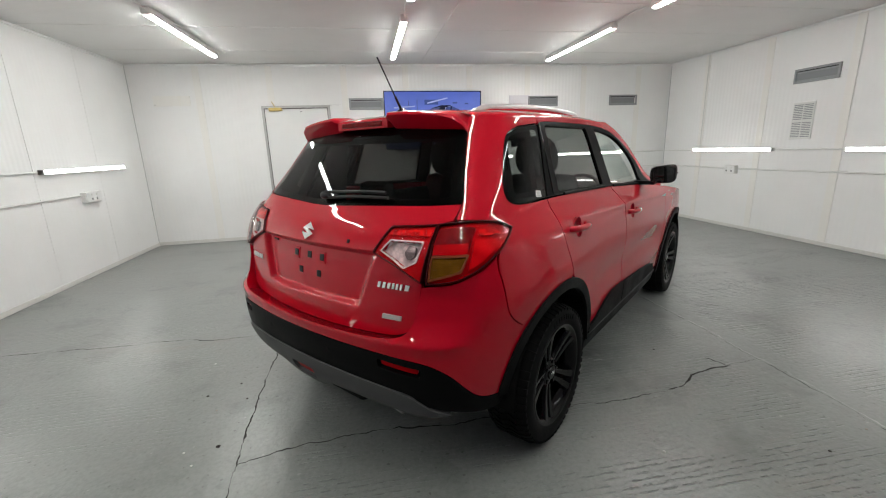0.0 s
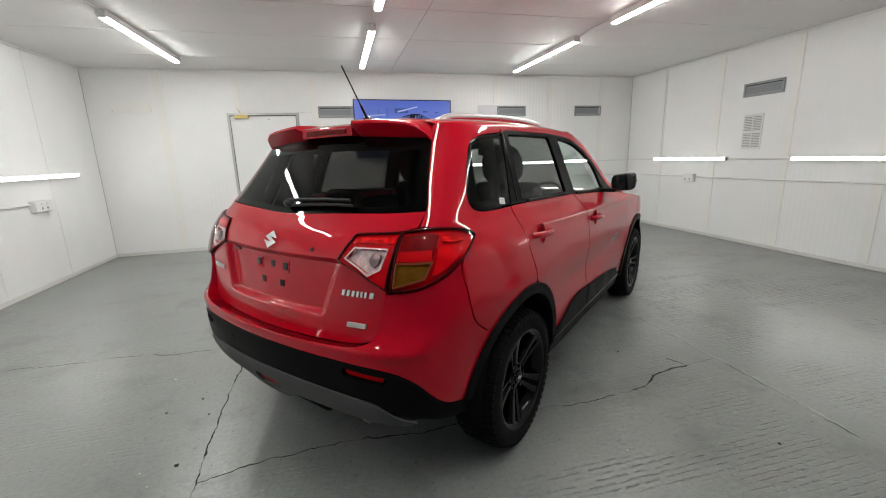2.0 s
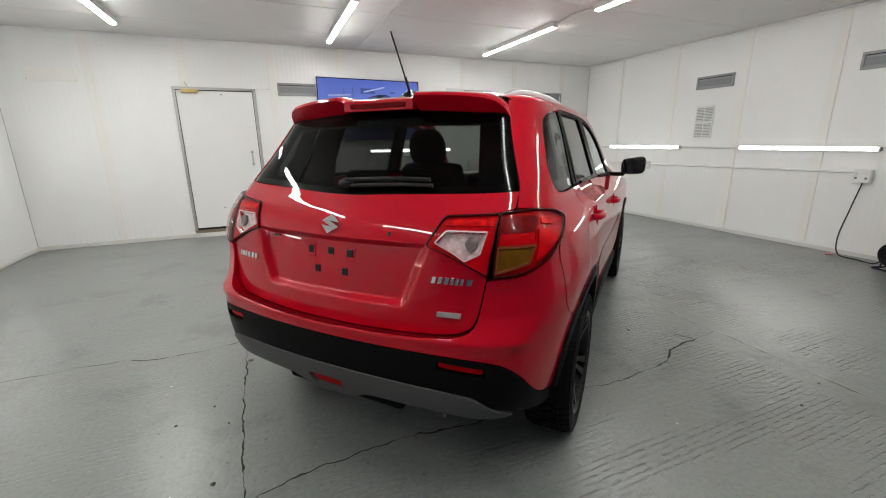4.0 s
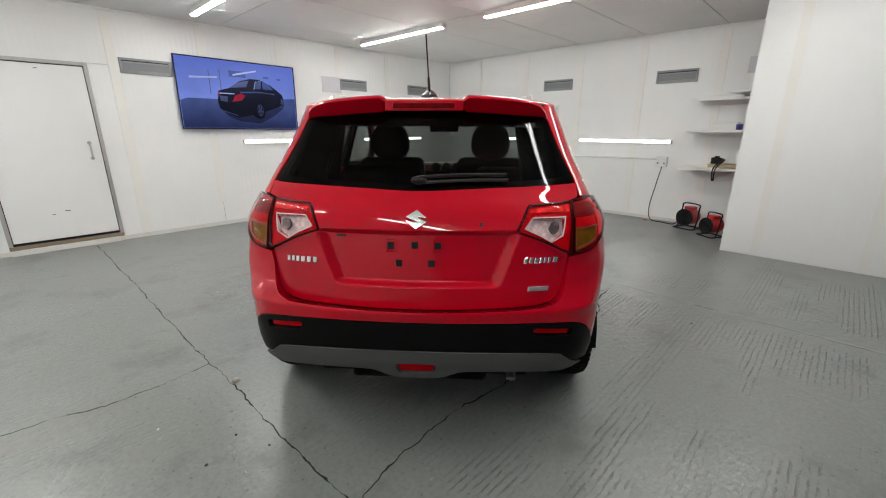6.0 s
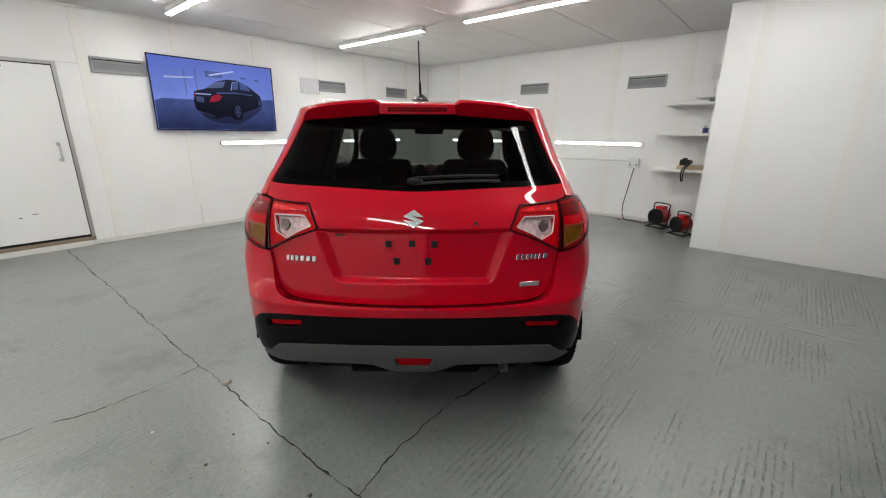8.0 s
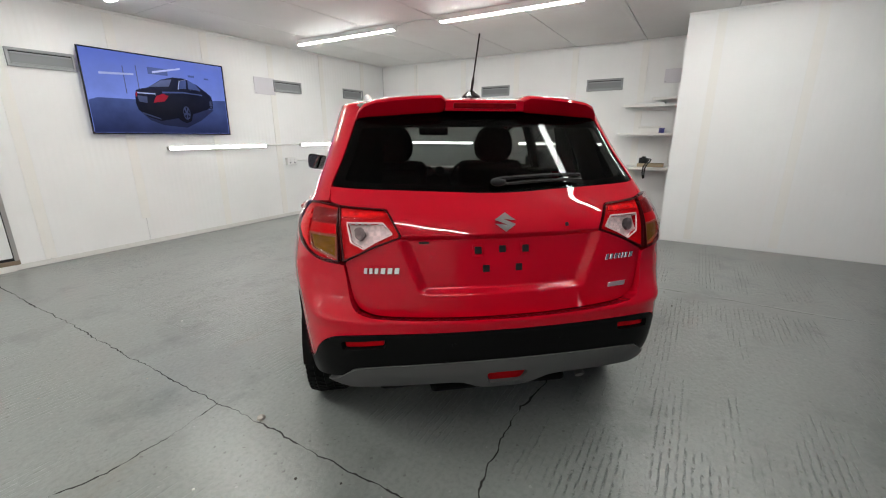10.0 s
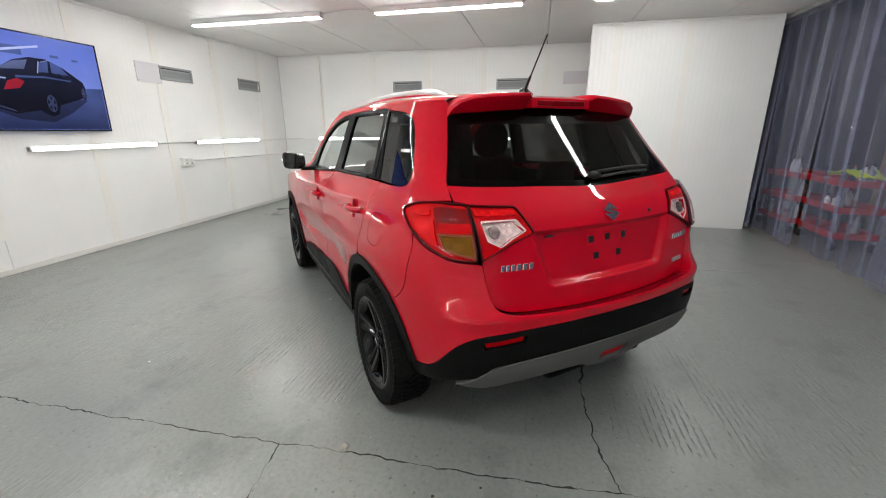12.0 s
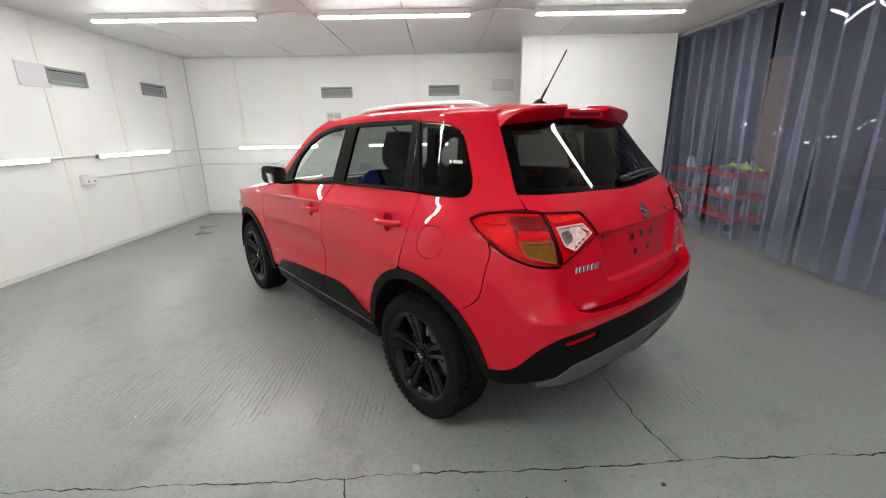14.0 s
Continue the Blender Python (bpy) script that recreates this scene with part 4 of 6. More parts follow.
def panel(name, outline, mat, parent, holes=(), shape=skin, step=0.04, off=0.0, flange=0.014, relief=None, side=1, label="", flip=False, along=()):
    """A curved sheet over the car's surface: the outline is given along the surface (s, z). Its edges turn in by the flange."""
    outlines = [soft_outline(outline)] + [soft_outline(h) for h in holes]
    outlines = [[Vector((side * p.x, p.y)) for p in o] for o in outlines]
    rim = np.array([tuple(p) for o in outlines for p in o])
    lo, hi = rim.min(0), rim.max(0)
    gx, gz = np.arange(lo[0] + step / 2, hi[0], step), np.arange(lo[1] + step / 2, hi[1], step)
    grid = np.array([(a, b) for a in gx for b in gz]).reshape(-1, 2)
    if len(grid):
        ok = inside(grid, outlines[0])
        for h in outlines[1:]:
            ok &= ~inside(grid, h)
        grid = grid[ok]
        if len(grid):
            near = ((grid[:, None, :] - rim[None])**2).sum(2).min(1)
            grid = grid[near > (0.45 * step)**2]
    # finer rows along a crease
    fine = np.array([(side * p, q + d) for p, q in along for d in (-0.026, -0.018, -0.011, -0.005, 0.0, 0.005, 0.011, 0.018, 0.026)]).reshape(-1, 2)
    if len(fine):
        ok = inside(fine, outlines[0])
        for h in outlines[1:]:
            ok &= ~inside(fine, h)
        fine = fine[ok]
        fine = fine[((fine[:, None, :] - rim[None])**2).sum(2).min(1) > 0.004**2]
        grid = grid[((grid[:, None, :] - fine[None])**2).sum(2).min(1) > 0.008**2]
        grid = np.concatenate([grid, fine])
    verts, edges, k = [], [], 0
    for o in outlines:
        edges += [(k + i, k + (i + 1) % len(o)) for i in range(len(o))]
        verts += o
        k += len(o)
    verts += [Vector((float(a), float(b))) for a, b in grid]
    pts, _, tris, *_ = delaunay_2d_cdt(verts, edges, [], 0, 1e-6)
    flat = np.array([tuple(p) for p in pts])
    tris = [t for t in tris if len(t) == 3]
    mids = np.array([flat[list(t)].mean(0) for t in tris])
    keep = inside(mids, outlines[0])
    for h in outlines[1:]:
        keep &= ~inside(mids, h)
    tris = [t for t, good in zip(tris, keep) if good]
    tris = [t if np.cross(flat[t[1]] - flat[t[0]], flat[t[2]] - flat[t[0]]) > 0 else t[::-1] for t in tris]

    def placed(s, z):
        p = Vector(shape(s, z))
        e = 0.004
        n = (Vector(shape(s + e, z)) - Vector(shape(s - e, z))).cross(Vector(shape(s, z + e)) - Vector(shape(s, z - e))).normalized()
        return p, n

    def lifted(s, z):
        p, n = placed(s, z)
        return p + n * (off + (relief(s, z) if relief else 0.0)), n

    co, no, inward = [], [], []
    for s, z in flat:
        p, n = lifted(s, z)
        inward.append(n)
        if relief:
            e = 0.003
            a, b = lifted(s + e, z)[0] - lifted(s - e, z)[0], lifted(s, z + e)[0] - lifted(s, z - e)[0]
            n = a.cross(b).normalized()
        co.append(p)
        no.append(n)
    faces = [tuple(t) for t in tris]
    if flange:
        count = {}
        for t in tris:
            for a, b in zip(t, t[1:] + t[:1]):
                count[(a, b)] = True
        for a, b in [e for e in count if (e[1], e[0]) not in count]:
            out = (co[b] - co[a]).cross(no[a]).normalized()
            base = len(co)
            for v, depth in ((a, 0.0), (b, 0.0), (b, flange), (a, flange)):
                co.append(co[v] - inward[v] * depth)
                no.append(out)
            faces.append((base + 1, base, base + 3, base + 2))
    me = bpy.data.meshes.new(name)
    if flip:
        faces, no = [f[::-1] for f in faces], [-n for n in no]
    me.from_pydata(co, [], faces)
    me.update()
    me.shade_smooth()
    me.normals_split_custom_set_from_vertices(no)
    me.materials.append(mat)
    ob = new(name, me)
    ob.parent = parent
    if label:
        ob["label"] = label
    return ob


def sheet(name, rows, mat, parent, smooth=True, thick=0.0, label=""):
    """A surface through rows of points."""
    bm = bmesh.new()
    g = [[bm.verts.new(p) for p in r] for r in rows]
    for a, b in zip(g, g[1:]):
        for i in range(len(a) - 1):
            bm.faces.new((a[i], a[i + 1], b[i + 1], b[i]))
    if thick:
        bmesh.ops.solidify(bm, geom=bm.faces[:], thickness=thick)
    bmesh.ops.recalc_face_normals(bm, faces=bm.faces[:])
    return part(name, bm, mat, parent, label, smooth)


ARCH_Z = 0.345


def arch_line(cy, radius, a0, a1, n=14, squash=1.0):
    """Points along a wheel arch, as (s, z), from angle a0 to a1 (0 is ahead, 90 is up)."""
    out = []
    for k in range(n + 1):
        a = radians(a0 + (a1 - a0) * k / n)
        y, z = cy + radius * math.cos(a), ARCH_Z + radius * squash * math.sin(a)
        out.append((s_at(y, z), z))
    return out


SEAM_Q = [(1.072, 0.954, 0.02), (1.096, 0.898), (1.118, 0.790), (1.16, 0.737), (1.205, 0.70, 0.005)]
SEAM_C = [(1.489, 0.80, 0.004), (1.477, 0.859), (1.430, 1.000), (1.436, 1.090), (1.452, 1.150, 0.004)]
SEAM_B = [(2.425, 0.37, 0.004), (2.390, 0.60), (2.374, 0.80), (2.352, 0.98), (2.338, 1.124, 0.004)]
SEAM_A = [(3.34, 0.36, 0.004), (3.43, 0.546), (3.470, 0.76), (3.42, 0.98), (3.385, 1.040, 0.004)]
D_WINDOW = [(1.460, 1.156, 0.01), (1.30, 1.152), (1.20, 1.160), (1.145, 1.185), (1.117, 1.245), (1.134, 1.377), (1.165, 1.423), (1.215, 1.440), (1.334, 1.458), (1.574, 1.476, 0.01)]


def cut(line, gap):
    """The same line moved along s."""
    return [(p[0] + gap, *p[1:]) for p in line]


def cup_hole(y, z):
    """The round hollow behind a door handle."""
    return [(1.4 + y + 0.042 * math.cos(a), z + 0.048 * math.sin(a)) for a in (2 * math.pi * k / 16 for k in range(16))]


def body_side(side):
    """All that belongs to one flank."""
    right = side > 0
    fuel = [(1.365, 1.028, 0.03), (1.285, 1.036, 0.03), (1.262, 0.98, 0.05), (1.298, 0.888, 0.04), (1.358, 0.880, 0.04), (1.384, 0.92, 0.05)]
    # rear quarter with the D-pillar
    outline = ([(1.489, 0.803, 0.004)] + SEAM_C[1:4] + [(1.448, 1.146, 0.004)]
               + [(p[0], p[1] - 0.006) for p in D_WINDOW[1:3]] + [(1.139, 1.181), (1.109, 1.243), (1.126, 1.381), (1.16, 1.430), (1.212, 1.447), (1.334, 1.466)]
               + [(1.574, 1.484, 0.004), (1.60, 1.51, 0.004), (1.2, 1.512), (0.95, 1.512), (0.70, 1.505, 0.004), (0.722, 1.452), (0.775, 1.32), (0.803, 1.20, 0.01), (0.785, 1.13, 0.01)]
               + [(0.87, 1.128, 0.02), (1.02, 1.121), (1.11, 1.109), (1.166, 1.083, 0.01), (1.125, 1.044), (1.076, 1.006, 0.004)]
               + SEAM_Q[:4] + [(1.205, 0.70, 0.004)] + arch_line(0.0, 0.425, 123, 78, 6)[:-1])
    q = panel("rear_quarter", outline, PAINT, CAR, [fuel] if not right else [], side=side, step=0.03)
    if not right:
        panel("fuel_flap", [(1.4 - (1.4 - p[0]) * 0.965 - 0.003, 0.958 + (p[1] - 0.958) * 0.955, 0.03) for p in fuel], PAINT, q, side=side, off=0.0)
        panel("fuel_flap_well", fuel, LINING, q, side=side, off=-0.012, flange=0)
    inner = [(1.44, 1.14), (1.139, 1.181), (1.109, 1.243), (1.126, 1.381), (1.16, 1.430), (1.334, 1.466), (1.574, 1.484, 0.004), (1.60, 1.51, 0.004), (0.70, 1.505, 0.004), (0.775, 1.32), (0.803, 1.20, 0.01), (0.9, 1.0), (1.4, 1.0)]
    panel("pillar_lining", inner, LINING, q, side=side, off=-0.0155, flange=0, flip=True)
    pane = panel("quarter_window", D_WINDOW, TINT_SIDE, CAR, side=side, off=-0.003, flange=0.004, label="dark tinted fixed rear side window")
    if right:
        panel("sticker", [(1.372, 1.165, 0.003), (1.410, 1.161, 0.003), (1.416, 1.188, 0.003), (1.378, 1.192, 0.003)], OFFWHITE, pane, side=side, off=-0.001, flange=0.001, label="small pale sticker with grey bars")
        for k in range(3):
            panel("sticker_bar", [(1.380, 1.168 + 0.007 * k, 0.001), (1.404, 1.166 + 0.007 * k, 0.001), (1.405, 1.169 + 0.007 * k, 0.001), (1.381, 1.171 + 0.007 * k, 0.001)], GREY_METAL, pane, side=side, off=0.0, flange=0.0005)
    else:
        for s0, s1 in ((1.182, 1.200), (1.203, 1.222), (1.225, 1.240), (1.243, 1.258), (1.270, 1.284)):
            panel("window_script_bar", [(s0, 1.295, 0.002), (s1, 1.295, 0.002), (s1, 1.308, 0.002), (s0, 1.308, 0.002)][::-1], OFFWHITE, pane, side=side, off=-0.001, flange=0.001)
    panel("window_edge", D_WINDOW, FRIT, bpy.data.objects[q.name], [[(1.4 + (p[0] - 1.38) * 0.90 - 0.022, 1.31 + (p[1] - 1.31) * 0.88, 0.03) for p in D_WINDOW]], side=side, off=-0.0055, flange=0)
    hull = bmesh.new()
    low = [hull.verts.new((side * x, y, 0.98)) for x, y in ((0.50, -0.46), (0.67, -0.42), (0.70, -0.07), (0.52, -0.07))]
    top = [hull.verts.new((side * x, y, 1.475)) for x, y in ((0.41, -0.20), (0.55, -0.18), (0.60, -0.07), (0.43, -0.07))]
    hull.faces.new(low)
    hull.faces.new(top)
    for k in range(4):
        hull.faces.new((low[k], low[(k + 1) % 4], top[(k + 1) % 4], top[k]))
    bmesh.ops.recalc_face_normals(hull, faces=hull.faces[:])
    bmesh.ops.bevel(hull, geom=hull.edges[:], offset=0.015, segments=2, affect="EDGES")
    part("inner_pillar", hull, LINING, q, smooth=True)
    panel("quarter_trim", D_WINDOW, LINING, q, [[(1.285, 1.20, 0.02), (1.425, 1.195, 0.02), (1.50, 1.435, 0.02), (1.27, 1.425, 0.03)]], side=side, off=-0.045, flange=0.03)
    # doors
    crease_line = [(1.4 + 0.02 * k, curve(CREASE, 0.02 * k)) for k in range(2, 125)]
    rear = SEAM_C_door() + [(2.332, 1.124, 0.004)] + cut(SEAM_B, -0.006)[::-1][1:-1] + [(2.417, 0.37, 0.004), (1.83, 0.37, 0.004)] + arch_line(0.0, 0.435, 5, 72, 8)
    front = [(2.346, 1.122, 0.004), (3.04, 1.079), (3.22, 1.062), (3.385, 1.038, 0.004)] + SEAM_A[::-1][1:-1] + [(3.34, 0.36, 0.004), (2.431, 0.37, 0.004)] + SEAM_B[1:-1]
    doors = (panel("rear_door", rear[::-1], PAINT, CAR, [cup_hole(0.205, 1.0)], side=side, step=0.03, along=crease_line), panel("front_door", front[::-1], PAINT, CAR, [cup_hole(1.10, 0.957)], side=side, step=0.03, along=crease_line))
    # window surround in black, with panes
    rwin = [(1.590, 1.167, 0.02), (2.232, 1.146, 0.015), (2.205, 1.470, 0.02), (1.642, 1.476, 0.02)]
    fwin = [(2.385, 1.134, 0.015), (3.02, 1.098, 0.015), (3.035, 1.17), (2.985, 1.262), (2.84, 1.362), (2.62, 1.440), (2.345, 1.464, 0.02)]
    frame = [(1.466, 1.156, 0.004), (1.62, 1.153), (2.24, 1.133), (3.04, 1.086), (3.24, 1.066, 0.004), (3.165, 1.15), (3.07, 1.25), (2.87, 1.378), (2.63, 1.464), (2.33, 1.490), (1.63, 1.496), (1.58, 1.478, 0.004)]
    panel("window_frame", frame, TRIM, CAR, [rwin, fwin], side=side, off=0.001, flange=0.02, label="satin black window surround")
    panel("window_pane", rwin, TINT_SIDE, doors[0], side=side, off=-0.008, flange=0.003, label="dark tinted door window")
    panel("window_pane", fwin, CLEAR_GLASS, doors[1], side=side, off=-0.008, flange=0.003, label="clear door window")
    for d, line in ((doors[0], [(1.635, 1.153), (2.236, 1.133)]), (doors[1], [(2.385, 1.124), (3.03, 1.088)])):
        a, b = line
        pts = [Vector(skin(a[0] + (b[0] - a[0]) * t, a[1] + (b[1] - a[1]) * t)) + Vector((0.006, 0, 0)) for t in (0, 0.33, 0.66, 1)]
        part("waist_seal", bent_rod([(side * p.x, p.y, p.z) for p in pts], 0.007), TRIM, d, smooth=True)
    part("pillar_seam", bent_rod([(side * skin(1.53 + 0.06 * t, 1.16 + 0.32 * t)[0] + side * 0.002, 0.128 + 0.06 * t, 1.16 + 0.32 * t) for t in (0, 0.5, 1)], 0.004), GLOSS_BLACK, doors[0], smooth=True)
    # handles: a cup, a bow and a lock cover
    for d, y, z in ((doors[0], 0.205, 1.0), (doors[1], 1.10, 0.957)):
        x = half_width(y, z)
        cup = bmesh.new()
        bmesh.ops.create_uvsphere(cup, u_segments=24, v_segments=14, radius=1)
        bmesh.ops.delete(cup, geom=[v for v in cup.verts if v.co.x * side > 0.02], context="VERTS")
        bmesh.ops.reverse_faces(cup, faces=cup.faces[:])
        cup.transform(Matrix.Translation((side * (x - 0.001), y, z)) @ Matrix.Diagonal((0.026, 0.044, 0.050, 1)))
        part("handle_cup", cup, PAINT, d, smooth=True)
        bow = bent_rod([(side * (x - 0.004), y - 0.095, z + 0.006), (side * (x + 0.022), y - 0.075, z + 0.006), (side * (x + 0.032), y, z + 0.003), (side * (x + 0.022), y + 0.075, z), (side * (x - 0.004), y + 0.095, z - 0.002)], 0.0155, sides=12)
        part("door_handle", bow, PAINT, d, smooth=True)
    # lower door cladding, sill, arches
    clad_r = [(1.835, 0.40, 0.01), (1.955, 0.425), (2.06, 0.49), (2.20, 0.522), (2.413, 0.512, 0.006), (2.425, 0.37, 0.006), (1.845, 0.36, 0.006)]
    clad_f = [(2.425, 0.508, 0.006), (2.95, 0.478), (3.22, 0.437, 0.02), (3.30, 0.37, 0.006), (2.435, 0.37, 0.006)]
    panel("door_cladding", clad_r[::-1], CLADDING, doors[0], side=side, off=0.012, flange=0.02)
    panel("door_cladding", clad_f[::-1], CLADDING, doors[1], side=side, off=0.012, flange=0.02)
    panel("sill_trim", [(1.83, 0.362, 0.006), (3.36, 0.352, 0.006), (3.36, 0.262, 0.03), (1.80, 0.262, 0.03)][::-1], CLADDING, CAR, side=side, off=0.006, flange=0.05)
    # grey rod standing in for the reflection along the sill's edge
    part("sill_bright_line", bent_rod([(side * (half_width(y, 0.345) + 0.007), y, z) for y, z in ((0.45, 0.352), (1.0, 0.349), (1.95, 0.345))], 0.006), SKID, CAR, smooth=True)
    for cy, name, a0, a1 in ((0.0, "wheel_arch_trim", 4, 169), (2.5, "wheel_arch_trim", -8, 186)):
        outer, inner = arch_line(cy, 0.452, a0, a1, 22), arch_line(cy, 0.404, a1, a0, 22)
        panel(name, [(*p, 0.006) if k in (0, 22) else p for k, p in enumerate(outer)] + [(*p, 0.006) if k in (0, 22) else p for k, p in enumerate(inner)], CLADDING, CAR, side=side, off=0.010, flange=0.03, step=0.05)
    # front wing
    wing = ([(3.391, 1.036, 0.004), (3.6, 1.012), (4.0, 0.958), (4.3, 0.90, 0.02), (4.36, 0.80, 0.02), (4.34, 0.60, 0.004)] + arch_line(2.5, 0.435, 35, 176, 14)
            + [(3.435, 0.36, 0.004), (3.348, 0.36, 0.004)] + cut(SEAM_A, 0.006)[1:-1])
    panel("front_wing", wing[::-1], PAINT, CAR, side=side, step=0.04)
    # inner wheel housing and door linings
    for cy in (0.0, 2.5):
        bm = bmesh.new()
        ring = [(cy + 0.40 * math.cos(radians(a)), ARCH_Z + 0.40 * math.sin(radians(a))) for a in range(0, 181, 15)]
        a = [bm.verts.new((side * 0.52, y, z)) for y, z in ring]
        b = [bm.verts.new((side * 0.862, y, z)) for y, z in ring]
        for k in range(len(ring) - 1):
            bm.faces.new((a[k], a[k + 1], b[k + 1], b[k]))
        bm.faces.new(a)
        part("wheel_housing", bm, LINING, CAR)
    part("door_lining", box(*sorted((side * 0.66, side * 0.72)), 0.12, 1.95, 0.35, 1.09, 0.02), LINING, CAR)
    # outer tail lamp in the body
    lamp_outline = [(0.698, 1.112, 0.012), (0.87, 1.121), (1.02, 1.114), (1.10, 1.102), (1.152, 1.081, 0.01), (1.118, 1.049), (1.066, 1.011), (0.985, 0.966), (0.92, 0.945), (0.85, 0.928), (0.703, 0.918, 0.012)]
    lamp = panel("tail_lamp", lamp_outline[::-1], LENS_RED, CAR, side=side, off=-0.006, flange=0.02, step=0.02, label="red tail lamp with an amber corner")
    panel("lens_shell", lamp_outline[::-1], LAMP_SHELL, lamp, side=side, off=0.014, flange=0.004, step=0.02, label="clear outer lens")
    bezel = [(0.693, 1.1145, 0.01), (0.87, 1.1238), (1.023, 1.1165), (1.105, 1.104), (1.157, 1.0815, 0.01), (1.122, 1.047), (1.070, 1.008), (0.986, 0.9625), (0.92, 0.9415), (0.85, 0.924), (0.697, 0.913, 0.01)]
    panel("lamp_bezel", bezel[::-1], LENS_EDGE, lamp, [lamp_outline], side=side, off=0.009, flange=0.02, step=0.03, label="near-black lamp rim")
    panel("upper_lens", [(0.706, 1.100, 0.006), (0.86, 1.108), (0.935, 1.100, 0.01), (0.905, 1.024, 0.006), (0.708, 1.022, 0.006)], LENS_DARK, lamp, side=side, off=0.002, flange=0.008, step=0.02)
    panel("brake_lens", [(0.708, 1.050, 0.004), (0.898, 1.052, 0.004), (0.902, 1.018, 0.004), (0.708, 1.016, 0.004)], LENS_RED, lamp, side=side, off=0.005, flange=0.006, step=0.02)
    rim_outer = [(0.704, 1.014, 0.005), (0.912, 1.016, 0.005), (0.882, 0.955, 0.005), (0.706, 0.924, 0.005)]
    amber = [(0.712, 1.007, 0.005), (0.900, 1.009, 0.005), (0.874, 0.961, 0.005), (0.714, 0.933, 0.005)]
    panel("amber_rim", rim_outer, LENS_RIM_AMBER, lamp, [amber], side=side, off=0.006, flange=0.01, step=0.02)
    panel("amber_lens", amber, LENS_AMBER, lamp, side=side, off=-0.001, flange=0.0, step=0.02, label="dark amber indicator lens")
    panel("side_lens", [(0.93, 1.062, 0.006), (1.062, 1.056, 0.01), (1.05, 1.018, 0.01), (0.985, 0.985, 0.01), (0.915, 0.962, 0.006), (0.925, 1.0)], LENS_RIBBED, lamp, side=side, off=0.004, flange=0.008, step=0.02, label="bright red ribbed side lens")
    panel("light_guide", [(0.955, 1.094, 0.006), (1.04, 1.088, 0.008), (1.088, 1.074, 0.008), (1.03, 1.070, 0.006), (0.955, 1.076, 0.006)], LENS_BRIGHT, lamp, side=side, off=0.003, flange=0.006, step=0.02)


def SEAM_C_door():
    return [(1.495, 0.803, 0.004), (1.483, 0.862), (1.436, 1.000), (1.442, 1.090), (1.458, 1.146, 0.004), (1.62, 1.145), (2.24, 1.126)]


for side in (1, -1):
    body_side(side)


# ---- roof, rails, aerial ----
def roof_height(x, y, edge_x, edge_z=1.503):
    top = curve([(-0.34, 1.528), (-0.05, 1.560), (0.3, 1.575), (0.7, 1.577), (1.0, 1.563), (1.25, 1.528)], y)
    return edge_z + (top - edge_z) * max(0.0, 1 - (abs(x) / edge_x)**2.6)**(1 / 2.6)


def roof_rows(drop=0.0, y1=1.22):
    rows = []
    for k in range(41):
        s = 0.745 + (y1 + 1.4 - 0.745) * k / 40
        ex, ey, _ = skin(s, 1.503)
        row = []
        for j in range(29):
            a = (j / 28 * 2 - 1) * math.pi / 2
            x = ex * (1 if a >= 0 else -1) * abs(math.sin(a))**(2 / 2.6)
            row.append((x, ey, roof_height(x, ey, ex) - drop))
        rows.append(row)
    return rows


roof = sheet("roof", roof_rows(), PAINT, CAR)
sheet("headlining", [[(x * 0.98, y, z) for x, y, z in r] for r in roof_rows(0.03)], HEADLINING, roof)
for side in (1, -1):
    rail = part("roof_rail", bent_rod([(side * 0.490, -0.165, 1.508), (side * 0.500, -0.10, 1.538), (side * 0.512, 0.02, 1.560), (side * 0.520, 0.5, 1.574), (side * 0.515, 0.9, 1.562), (side * 0.505, 1.02, 1.545), (side * 0.49, 1.12, 1.51)], 0.015, sides=10), SILVER, CAR, "satin silver roof rail", True)
    part("rail_foot", bent_rod([(side * 0.503, -0.10, 1.522), (side * 0.512, 0.02, 1.545), (side * 0.520, 0.5, 1.558), (side * 0.515, 0.9, 1.547), (side * 0.506, 1.0, 1.532)], 0.0135), PAINT, rail, smooth=True)
    # cant rail and windscreen pillar in paint
    pillar = [(1.585, 1.481, 0.004), (1.63, 1.499), (2.33, 1.493), (2.63, 1.467), (2.87, 1.381), (3.07, 1.253), (3.17, 1.15), (3.245, 1.066, 0.004), (3.42, 1.04, 0.004), (3.26, 1.15), (3.13, 1.26), (2.93, 1.40), (2.78, 1.475), (2.64, 1.516, 0.004), (2.3, 1.515), (1.6, 1.512, 0.004)]
    panel("windscreen_pillar", pillar[::-1], PAINT, CAR, side=side, step=0.04)
aerial = part("aerial", bent_rod([(0, -0.062, 1.585), (0, -0.105, 1.652), (0, -0.209, 1.818)], 0.0035), BLACK, CAR, smooth=True)
part("aerial_base", lathe([(1.548, 0.05), (1.566, 0.046), (1.582, 0.026), (1.592, 0.014), (1.594, 0.0)], 20, "Z"), GLOSS_BLACK, aerial, smooth=True).location = (0, -0.055, 0.0)
part("aerial_coil", rod((0, -0.064, 1.588), (0, -0.10, 1.645), 0.0065), BLACK, aerial, smooth=True)


